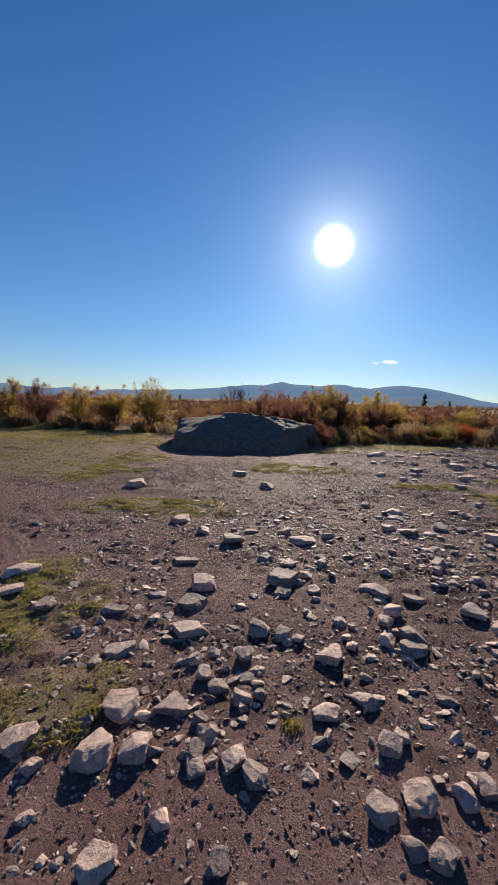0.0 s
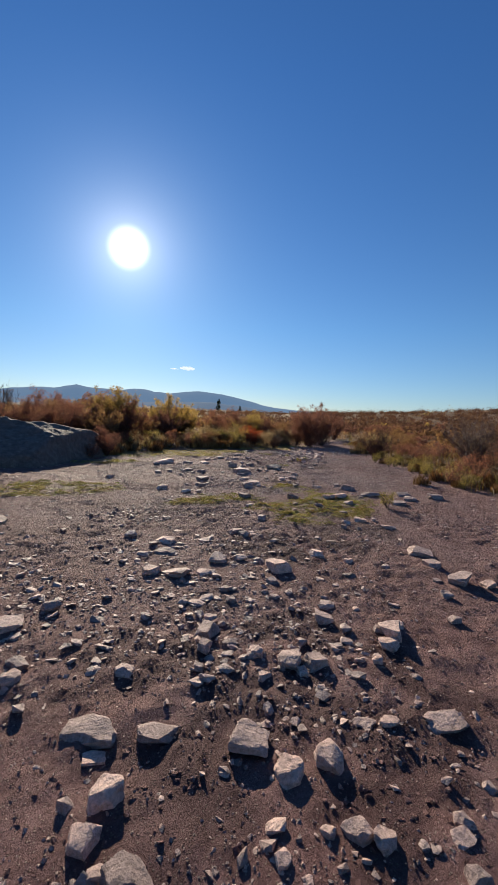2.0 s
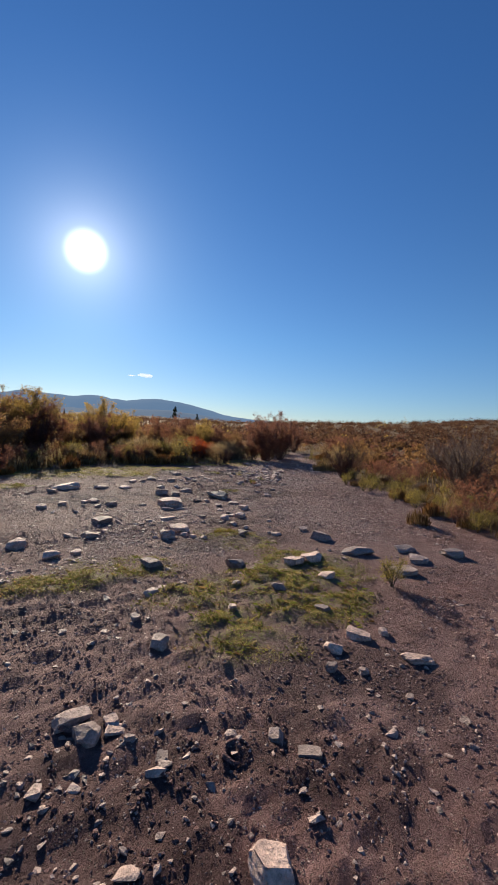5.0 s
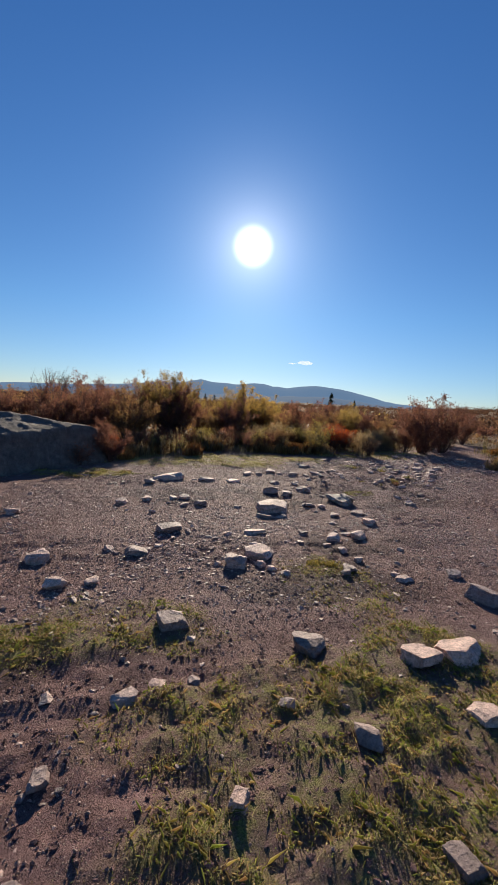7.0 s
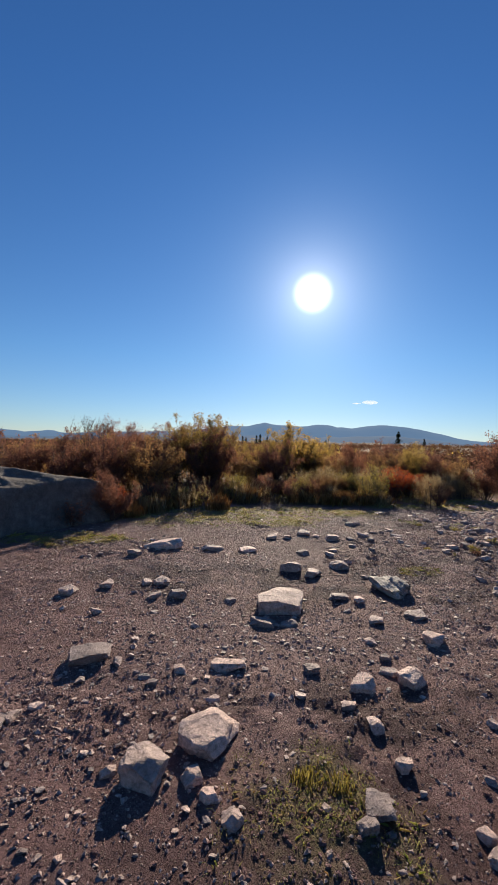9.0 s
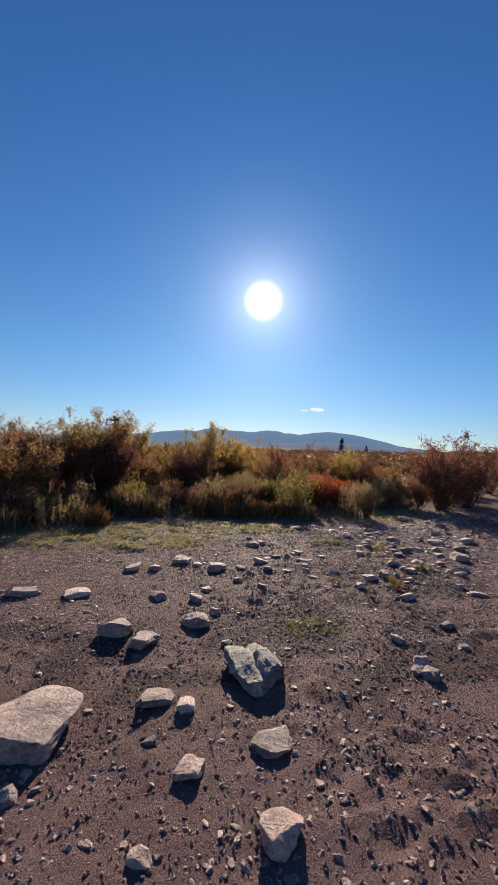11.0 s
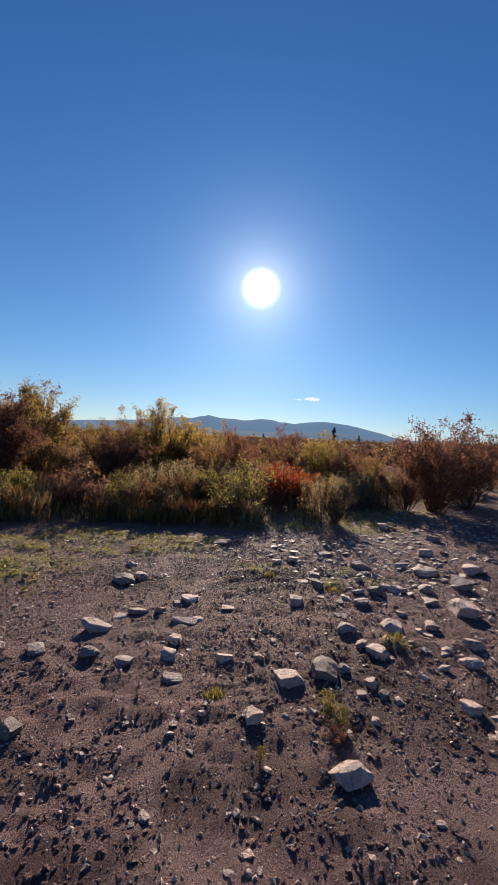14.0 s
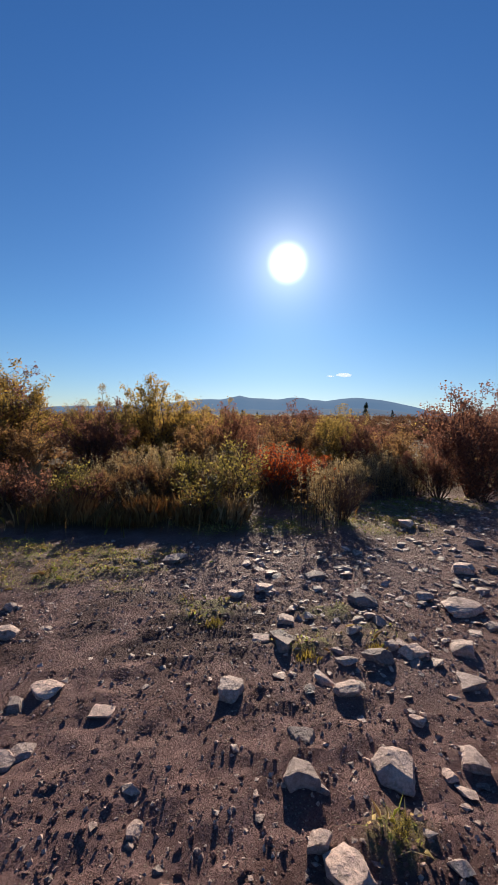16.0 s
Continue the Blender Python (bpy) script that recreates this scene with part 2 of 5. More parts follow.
def value_noise(x, y, seed=0):
    x, y = np.asarray(x, float), np.asarray(y, float)
    ix, iy = np.floor(x), np.floor(y)
    fx, fy = x - ix, y - iy
    fx, fy = fx * fx * (3 - 2 * fx), fy * fy * (3 - 2 * fy)
    a, b = hash_grid(ix, iy, seed), hash_grid(ix + 1, iy, seed)
    c, d = hash_grid(ix, iy + 1, seed), hash_grid(ix + 1, iy + 1, seed)
    return (a * (1 - fx) + b * fx) * (1 - fy) + (c * (1 - fx) + d * fx) * fy


def fbm(x, y, octaves=4, seed=0, gain=0.5):
    total, amp, norm = 0.0, 1.0, 0.0
    for o in range(octaves):
        c, s = math.cos(0.7 * o), math.sin(0.7 * o)
        total = total + amp * value_noise((x * c - y * s) * 2 ** o + 17.3 * o, (x * s + y * c) * 2 ** o - 9.1 * o, seed + o)
        norm += amp
        amp *= gain
    return total / norm


def smooth(a, b, v):
    t = np.clip((v - a) / (b - a), 0, 1)
    return t * t * (3 - 2 * t)


def mesh_of(name, verts, faces, mat, flat=True):
    me = bpy.data.meshes.new(name)
    me.from_pydata(np.asarray(verts).tolist(), [], faces if isinstance(faces, list) else faces.tolist())
    me.materials.append(mat)
    if not flat:
        me.polygons.foreach_set("use_smooth", [True] * len(me.polygons))
    me.update()
    return me


def part(name, me, parent, label=""):
    ob = new(name, me)
    ob.parent = parent
    return tagged(ob, label)


# ---- the plan: where trail, turf and heath lie ----
# the edge of the heath round the trodden clearing, x and y
EDGE = [(-40, 12), (-14, 17.5), (-10.5, 19.5), (-5.0, 22.0), (-3.2, 18.5), (-2.0, 16.6), (2.7, 16.2), (4.6, 18.9), (7.0, 18.9), (9.6, 18.9), (10.1, 20.3), (11.1, 19.4),
        (12.4, 22.0), (14.6, 22.2), (17.6, 25.0), (20.5, 27.6), (21.5, 26.6), (18.3, 23.4), (15.6, 18.8), (13.0, 14.6), (11.8, 11.2), (9.6, 7.6), (9.4, 4.5), (11.5, 1.0), (14, -6), (12, -40), (-40, -40)]


def inside_edge(x, y):
    """Signed distance to the edge of the clearing: positive on the trodden ground."""
    x, y = np.asarray(x, float), np.asarray(y, float)
    best = np.full(x.shape, 1e9)
    odd = np.zeros(x.shape, bool)
    for (ax, ay), (bx, by) in zip(EDGE, EDGE[1:] + EDGE[:1]):
        dx, dy = bx - ax, by - ay
        t = np.clip(((x - ax) * dx + (y - ay) * dy) / (dx * dx + dy * dy), 0, 1)
        best = np.minimum(best, np.hypot(x - ax - t * dx, y - ay - t * dy))
        cross = (ay > y) != (by > y)
        with np.errstate(divide="ignore", invalid="ignore"):
            odd ^= cross & (x < ax + (y - ay) * dx / (dy if dy else 1e-9))
    return np.where(odd, best, -best)


# turf: x, y, radius along x, radius along y, cover
TURF_SPOTS = [(-8.5, 13.5, 4.5, 4.6, 1.0), (-10, 18.5, 6, 3.0, 1.0), (-5.2, 9.2, 2.8, 1.0, 0.7), (-6.5, 15.5, 3.8, 3.2, 1.0), (-3.7, 8.7, 1.5, 1.3, 0.85), (-4.8, 11.0, 2.6, 1.8, 0.85), (-1.3, 5.9, 1.0, 0.55, 0.9), (-1.7, 2.9, 0.7, 0.8, 0.85), (-0.9, 2.0, 0.35, 0.3, 0.8),
              (0.95, 10.2, 1.1, 0.8, 0.9), (3.8, 8.5, 0.7, 0.4, 0.6), (4.4, 6.75, 0.55, 0.45, 1.0), (5.2, 7.3, 0.9, 0.75, 0.95), (5.7, 7.7, 0.7, 0.7, 0.85), (3.4, 8.3, 0.75, 0.3, 0.95), (4.2, 7.55, 0.5, 0.3, 0.75),
              (5.65, 9.1, 0.45, 0.7, 0.45), (5.7, 9.5, 0.3, 0.35, 0.5), (2.5, 14.5, 1.0, 0.5, 1.0), (5.8, 16.7, 1.5, 0.75, 1.0), (4.4, 17.1, 2.2, 1.3, 1.0), (7.0, 18.0, 1.7, 0.75, 1.0), (7.7, 18.3, 0.7, 0.28, 1.0),
              (8.4, 18.2, 0.5, 0.22, 1.0), (8.35, 17.75, 0.45, 0.2, 1.0), (8.4, 17.3, 0.25, 0.15, 0.9), (11.6, 20.5, 1.1, 1.5, 1.0), (12.8, 21.2, 1.5, 0.8, 0.95), (9.85, 16.4, 0.28, 0.18, 1.0), (9.1, 16.9, 0.32, 0.2, 0.9), (10.35, 16.45, 0.22, 0.15, 0.9),
              (10.1, 16.8, 0.25, 0.14, 0.8), (9.85, 15.0, 0.15, 0.12, 0.9), (7.75, 13.1, 0.3, 0.2, 0.4), (9.6, 19.6, 1.3, 0.6, 1.0)]


def turf_cover(x, y):
    x, y = np.asarray(x, float), np.asarray(y, float)
    ragged = fbm(x * 2.3, y * 2.3, 4, 31) * 1.0 - 0.55
    cover = np.zeros(x.shape)
    for cx, cy, rx, ry, k in TURF_SPOTS:
        d = np.hypot((x - cx) / rx, (y - cy) / ry) + ragged
        cover = np.maximum(cover, k * smooth(1.15, 0.55, d))
    return cover * (0.35 + 0.65 * smooth(0.36, 0.56, fbm(x * 4.5, y * 4.5, 3, 33)))


def rise(x, y):
    """The moor beyond the clearing climbs to a low crest, higher towards the east, and falls away behind it."""
    d = np.hypot(x - 6, y - 8)
    az = np.degrees(np.arctan2(x - 2, y - 2))
    top = np.interp(az, [-180, -60, -30, -10, 5, 22, 30, 40, 50, 62, 90, 180], [1, 0.5, 0.6, 1.6, 2.4, 3.0, 3.4, 4.6, 6.0, 8.2, 9, 1])
    up = smooth(22, 150, d)
    return top * up - 70 * smooth(190, 1500, d)


def height(x, y):
    x, y = np.asarray(x, float), np.asarray(y, float)
    near = smooth(60, 25, np.hypot(x - 5, y - 9))
    edge = inside_edge(x, y)
    trod = smooth(-0.6, 0.4, edge)
    h = rise(x, y) + 0.05 * (fbm(x * 0.45, y * 0.45, 3, 3) - 0.5) * near
    h = h + (fbm(x * 2.2, y * 2.2, 5, 11, 0.6) - 0.5) * 0.028 * near
    clods = fbm(x * 9.0, y * 9.0, 2, 51, 0.6)
    h = h + near * trod * 0.036 * np.clip(clods - 0.5, -0.2, 0.3) * (0.5 + 1.5 * smooth(0.42, 0.62, fbm(x * 0.8, y * 0.8, 2, 71)))
    h = h + 0.03 * turf_cover(x, y) + 0.1 * smooth(0.2, -1.2, edge) * near
    return h


# crumbled, hoof-churned soil: x, y, radius along x, radius along y
CHURNED = [(7.9, 12.8, 1.5, 1.0), (3.6, 5.7, 1.2, 0.7), (4.9, 6.0, 0.8, 0.6), (5.6, 9.1, 0.9, 0.7), (8.4, 13.6, 1.3, 0.6), (2.2, 3.4, 1.2, 1.2), (6.2, 10.0, 1.2, 0.6), (8.6, 16.6, 1.6, 0.7), (0.6, 2.2, 1.4, 0.7), (3.2, 8.0, 1.0, 0.5), (5.2, 12.6, 2.5, 0.7), (9.6, 14.4, 0.8, 0.6), (-1.5, 7.5, 1.5, 1.0)]


def churned(x, y):
    k = np.zeros(np.shape(x))
    for cx, cy, rx, ry in CHURNED:
        k = np.maximum(k, smooth(1.3, 0.3, np.hypot((x - cx) / rx, (y - cy) / ry)))
    return np.clip((0.12 + k) * smooth(0.4, 0.62, fbm(x * 3.5, y * 3.5, 3, 27)) * smooth(0, 0.4, inside_edge(x, y)), 0, 1)


# ---- ground: one sheet to the horizon ----


def grid_lines(lo, hi, step, far):
    core = list(np.arange(lo, hi, step))
    out, gap, v = [], step, hi
    while v < far:
        out.append(v)
        gap *= 1.17
        v += gap
    back, gap, v = [], step, lo - step
    while v > -far:
        back.append(v)
        gap *= 1.17
        v -= gap
    return np.array(back[::-1] + core + out)


def build_ground():
    xs, ys = grid_lines(-3.0, 13.5, 0.055, 4300), grid_lines(0.8, 19.0, 0.055, 4300)
    gx, gy = np.meshgrid(xs, ys)
    gz = height(gx, gy)
    ny, nx = gx.shape
    me = bpy.data.meshes.new("ground")
    verts = np.stack([gx, gy, gz], -1).reshape(-1, 3)
    i = (np.arange(ny - 1)[:, None] * nx + np.arange(nx - 1)[None, :]).reshape(-1)
    quads = np.stack([i, i + 1, i + nx + 1, i + nx], 1)
    me.vertices.add(len(verts))
    me.vertices.foreach_set("co", verts.astype(np.float32).ravel())
    me.loops.add(quads.size)
    me.loops.foreach_set("vertex_index", quads.astype(np.int32).ravel())
    me.polygons.add(len(quads))
    me.polygons.foreach_set("loop_start", (np.arange(len(quads)) * 4).astype(np.int32))
    me.polygons.foreach_set("use_smooth", np.ones(len(quads), bool))
    me.update(calc_edges=True)
    me.materials.append(SOIL)
    for key, vals in (("turf", turf_cover(gx, gy)), ("damp", np.clip(churned(gx, gy) * 1.5, 0, 1)), ("heath", smooth(0.1, -0.5, inside_edge(gx, gy) + 0.5 * (fbm(gx * 1.5, gy * 1.5, 3, 5) - 0.5)))):
        a = me.attributes.new(key, "FLOAT", "POINT")
        a.data.foreach_set("value", vals.astype(np.float32).ravel())
    return tagged(new("ground", me), "dark brown trodden stony soil with patches of mossy turf", "ground", kind="structure")


build_ground()

# ---- far hills ----


def build_hills(name, label, dist, depth, profile, mat, rough):
    """A chain of hills: a strip of land that climbs to its crest line, as azimuth and elevation in degrees, and falls behind it."""
    az = np.linspace(profile[0][0], profile[-1][0], 260)
    el = np.interp(az, [p[0] for p in profile], [p[1] for p in profile])
    crest = dist * np.tan(np.radians(el)) + rough * (fbm(az * 1.3, az * 0 + dist, 4, 91) - 0.5)
    rows = [(-depth, -0.7), (-depth * 0.75, 0.2), (-depth * 0.5, 0.48), (-depth * 0.25, 0.78), (-depth * 0.08, 0.95), (0.0, 1.0), (depth * 0.2, 0.9), (depth * 0.6, 0.4)]
    verts = []
    for off, k in rows:
        fold = (fbm(az * 0.55, az * 0 + off * 0.004, 4, 14) - 0.5) * depth * 0.25 * (1 - k * k if k > 0 else 0)
        r = dist + off + fold
        z = np.where(k > 0, crest * k, k * 120)
        verts.append(np.stack([r * np.sin(np.radians(az)), r * np.cos(np.radians(az)), z], -1))
    verts = np.concatenate(verts)
    n = len(az)
    i = (np.arange(len(rows) - 1)[:, None] * n + np.arange(n - 1)[None, :]).reshape(-1)
    me = mesh_of(name, verts, np.stack([i, i + 1, i + n + 1, i + n], 1), mat, False)
    return tagged(new(name, me), label, "hills", kind="structure")


# blue haze on both ridges is emission mixed into the land's own colour
FAR_HAZE_GLOW = haze_glow_material("far_hills_haze_glow", (0.05, 0.06, 0.05), (0.07, 0.135, 0.235), 0.8)
MID_HAZE_GLOW = haze_glow_material("near_hills_haze_glow", (0.05, 0.06, 0.045), (0.055, 0.105, 0.185), 0.72)
build_hills("backdrop_hills", "wooded mountain ridge on the horizon, its blue haze painted as glow", 3600, 900,
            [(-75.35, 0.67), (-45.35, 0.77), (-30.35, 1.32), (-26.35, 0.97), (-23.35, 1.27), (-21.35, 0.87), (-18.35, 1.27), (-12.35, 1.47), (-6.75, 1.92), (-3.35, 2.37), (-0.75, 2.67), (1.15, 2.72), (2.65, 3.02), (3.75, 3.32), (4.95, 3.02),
             (8.25, 2.87), (10.15, 3.12), (11.55, 3.22), (13.15, 2.92), (15.15, 2.77), (17.15, 3.07), (19.15, 3.29), (21.15, 3.17), (23.45, 2.77), (25.95, 2.17), (28.65, 1.57), (33.65, 1.17), (59.65, 0.87), (89.65, 0.67)], FAR_HAZE_GLOW, 12)
build_hills("backdrop_foothills", "wooded foothills below the ridge, darker blue-grey haze painted as glow", 2400, 500,
            [(-75, 0.2), (-30, 0.35), (-20, 0.55), (-12, 0.8), (-5, 1.2), (2, 1.5), (9, 1.45), (15, 1.7), (20, 1.9), (24, 1.6), (30, 0.9), (60, 0.3), (90, 0.2)], MID_HAZE_GLOW, 10)

# a smaller share of the same painted haze lies over the woods
WOODS = haze_glow_material("autumn_woods_haze_glow", (0.085, 0.055, 0.038), (0.06, 0.058, 0.062), 0.3)
build_hills("backdrop_woods", "brown-green autumn woods rising beyond the moor, thin haze painted as glow", 620, 150,
            [(-75, 0.1), (-30, 0.2), (-15, 0.45), (-5, 0.75), (5, 0.95), (15, 1.0), (25, 1.05), (32, 0.95), (45, 0.9), (60, 0.5), (90, 0.2)], WOODS, 5)


def build_cloud():
    """A small fair-weather cloud: a bank of puffs, and a thin shred beside it. Part of its sunlit white is emission."""
    mat, nt, bsdf, _ = material("cloud_white_glow")
    nt.links.new(ramp(nt, noise_node(nt, 0.02, 5), [(0.3, (0.85, 0.86, 0.88)), (0.7, (0.95, 0.95, 0.95))]), bsdf.inputs["Base Color"])
    bsdf.inputs["Roughness"].default_value = 1.0
    # bluish-white emission stands in for sunlight scattered through the puffs
    bsdf.inputs["Emission Color"].default_value = (0.85, 0.9, 1.0, 1)
    bsdf.inputs["Emission Strength"].default_value = 0.5
    bm = bmesh.new()
    rnd = random.Random(5)
    for a, e, sx, sz, count in ((17.3, 6.15, 54, 16, 40), (15.55, 6.02, 40, 5, 18)):
        for _ in range(count):
            u = rnd.uniform(-1, 1)
            q = radians(a) + u * sx / 3800
            z = 3800 * math.tan(radians(e)) + rnd.uniform(-0.6, 0.9) * sz * (1 - 0.6 * abs(u))
            s = sz * rnd.uniform(0.5, 1.0) * (1.1 - 0.7 * abs(u))
            bmesh.ops.create_icosphere(bm, subdivisions=2, radius=s, matrix=Matrix.Translation((3800 * math.sin(q), 3800 * math.cos(q), z)) @ Matrix.Diagonal((2.4, 2.0, 0.8, 1)))
    me = bpy.data.meshes.new("cloud")
    bm.to_mesh(me)
    bm.free()
    me.materials.append(mat)
    me.polygons.foreach_set("use_smooth", [True] * len(me.polygons))
    tagged(new("backdrop_cloud", me), "small thin white cloud low over the mountains, sunlit brightness painted as glow", "cloud", kind="structure")


build_cloud()

# ---- rocks ----


def rock_mesh(name, seed, mat, cuts=7, bevel=0.03, rough=0.05, groove=0.0):
    """A split, weathered stone about 1 m long before scaling: a block cut by flat breaks, with worn edges and pitted faces, its base a little below z = 0."""
    rnd = random.Random(seed)
    bm = bmesh.new()
    bmesh.ops.create_cube(bm, size=1.0)
    for k in range(cuts):
        n = Vector((rnd.gauss(0, 1), rnd.gauss(0, 1), rnd.gauss(0, 0.7) + (0.6 if k % 2 else 0.0))).normalized()
        reach = 0.5 * (abs(n.x) + abs(n.y) + abs(n.z))
        bmesh.ops.bisect_plane(bm, geom=bm.verts[:] + bm.edges[:] + bm.faces[:], plane_co=n * reach * rnd.uniform(0.44, 0.72), plane_no=n, clear_outer=True)
        bmesh.ops.holes_fill(bm, edges=[e for e in bm.edges if e.is_boundary], sides=0)
    bmesh.ops.remove_doubles(bm, verts=bm.verts, dist=0.02)
    bmesh.ops.dissolve_limit(bm, angle_limit=radians(6), verts=bm.verts, edges=bm.edges)
    bmesh.ops.bevel(bm, geom=list(bm.edges), offset=bevel, segments=2, affect="EDGES", profile=0.55, clamp_overlap=True)
    for _ in range(3):
        bmesh.ops.triangulate(bm, faces=bm.faces)
        bmesh.ops.subdivide_edges(bm, edges=[e for e in bm.edges if e.calc_length() > 0.11], cuts=1)
    bmesh.ops.triangulate(bm, faces=bm.faces)
    bm.normal_update()
    off = Vector((seed * 3.7, seed * 1.3, 0))
    lay = Vector((rnd.uniform(-0.4, 0.4), rnd.uniform(-0.4, 0.4), 1)).normalized()
    for v in bm.verts:
        p = v.co * 1.0
        n = noise.noise(p * 2.3 + off) * 0.9 + noise.noise(p * 6.0 + off) * 0.5 + noise.noise(p * 15.0 + off) * 0.28
        step = abs(noise.noise(Vector((0, 0, p.dot(lay) * 9.0)) + p * 1.1 + off))
        v.co += v.normal * rough * (n - 0.6 * step)
        if groove:
            v.co.z -= groove * math.exp(-((p.y - 0.06 - 0.1 * noise.noise(p * 3 + off)) / 0.05) ** 2) * (p.z > 0)
    zs = [v.co.z for v in bm.verts]
    xs, ys = [v.co.x for v in bm.verts], [v.co.y for v in bm.verts]
    lo, hi = min(zs), max(zs)
    for v in bm.verts:
        v.co.x = (v.co.x - (max(xs) + min(xs)) / 2) / (max(xs) - min(xs))
        v.co.y = (v.co.y - (max(ys) + min(ys)) / 2) / (max(ys) - min(ys))
        v.co.z = (v.co.z - lo) / (hi - lo) * 1.22 - 0.22
    me = bpy.data.meshes.new(name)
    bm.to_mesh(me)
    bm.free()
    me.materials.append(mat)
    me.polygons.foreach_set("use_smooth", [True] * len(me.polygons))
    return me


ROCK_MESHES = [rock_mesh("rock", 100 + i, STONE, cuts=(8, 10, 12, 14)[i % 4]) for i in range(28)]

# Larger loose rocks, by stretches of the trail: x, y, length, depth, height, turn
ROCKS_A = [
    (-0.57, 1.24, 0.04, 0.04, 0.02, 3),
    (-0.44, 1.24, 0.12, 0.13, 0.05, 2),
    (-0.62, 1.24, 0.04, 0.05, 0.02, 2),
    (-0.05, 1.25, 0.08, 0.09, 0.04, 3),
    (-0.54, 1.27, 0.04, 0.05, 0.02, 4),
    (0.71, 1.30, 0.10, 0.11, 0.05, 2),
    (0.62, 1.33, 0.08, 0.09, 0.04, 3),
    (-0.74, 1.37, 0.05, 0.06, 0.03, 3),
    (-0.27, 1.39, 0.07, 0.08, 0.04, 3),
    (0.54, 1.46, 0.12, 0.14, 0.05, 3),
    (0.03, 1.49, 0.04, 0.05, 0.02, 2),
    (0.70, 1.50, 0.13, 0.15, 0.06, 3),
    (0.89, 1.53, 0.09, 0.11, 0.05, 3),
    (-0.83, 1.58, 0.07, 0.08, 0.04, 3),
    (0.07, 1.58, 0.11, 0.12, 0.05, 3),
    (1.00, 1.59, 0.10, 0.12, 0.04, 3),
]
ROCKS_B = [
    (-0.17, 1.61, 0.08, 0.09, 0.04, 3),
    (-0.01, 1.65, 0.11, 0.12, 0.05, 4),
    (-0.61, 1.65, 0.17, 0.19, 0.07, 3),
    (-0.44, 1.69, 0.13, 0.15, 0.06, 3),
    (-0.19, 1.69, 0.08, 0.10, 0.05, 3),
    (-0.95, 1.69, 0.14, 0.16, 0.06, 3),
    (0.67, 1.77, 0.11, 0.12, 0.05, 3),
    (-0.14, 1.80, 0.11, 0.09, 0.05, 3),
    (0.75, 1.83, 0.07, 0.09, 0.04, 4),
    (-0.18, 1.87, 0.09, 0.07, 0.04, 4),
    (-0.57, 1.92, 0.17, 0.20, 0.08, 3),
    (-0.33, 1.96, 0.17, 0.13, 0.05, 4),
    (0.43, 1.97, 0.14, 0.11, 0.05, 4),
    (0.00, 2.03, 0.09, 0.10, 0.05, 4),
    (0.64, 2.05, 0.12, 0.13, 0.05, 4),
    (1.65, 2.05, 0.14, 0.11, 0.03, -18),
]
ROCKS_C = [
    (0.10, 2.06, 0.06, 0.07, 0.04, 4),
    (1.62, 2.09, 0.12, 0.14, 0.05, -18),
    (1.08, 2.10, 0.13, 0.08, 0.03, 4),
    (1.53, 2.11, 0.05, 0.06, 0.03, -19),
    (-0.12, 2.12, 0.11, 0.09, 0.04, 4),
    (1.42, 2.17, 0.07, 0.08, 0.04, -18),
    (1.61, 2.20, 0.09, 0.10, 0.05, -18),
    (-0.21, 2.20, 0.09, 0.10, 0.05, 4),
    (2.14, 2.24, 0.08, 0.07, 0.04, -18),
    (1.41, 2.30, 0.05, 0.06, 0.03, -18),
    (1.34, 2.31, 0.05, 0.06, 0.03, -18),
    (-0.27, 2.33, 0.08, 0.08, 0.05, 4),
    (2.22, 2.36, 0.10, 0.07, 0.02, -18),
    (-0.72, 2.39, 0.19, 0.15, 0.05, 5),
    (0.01, 2.39, 0.10, 0.12, 0.05, 5),
    (1.31, 2.41, 0.03, 0.03, 0.02, -18),
]
ROCKS_D = [
    (2.28, 2.41, 0.07, 0.08, 0.04, -18),
    (-0.17, 2.41, 0.08, 0.07, 0.04, 5),
    (0.54, 2.44, 0.16, 0.18, 0.07, -18),
    (0.40, 2.46, 0.03, 0.03, 0.02, -18),
    (1.96, 2.47, 0.08, 0.10, 0.05, -18),
    (2.53, 2.48, 0.05, 0.06, 0.03, -17),
    (0.52, 2.50, 0.06, 0.07, 0.03, -18),
    (1.07, 2.54, 0.16, 0.18, 0.07, -18),
    (1.90, 2.54, 0.09, 0.10, 0.05, -18),
    (0.58, 2.56, 0.07, 0.06, 0.02, -18),
    (0.69, 2.57, 0.07, 0.08, 0.04, -18),
    (1.60, 2.57, 0.06, 0.07, 0.03, -18),
    (1.80, 2.59, 0.06, 0.06, 0.03, -17),
    (0.35, 2.61, 0.08, 0.06, 0.04, 5),
    (-1.07, 2.63, 0.10, 0.08, 0.03, 5),
    (0.94, 2.65, 0.11, 0.13, 0.05, -18),
]
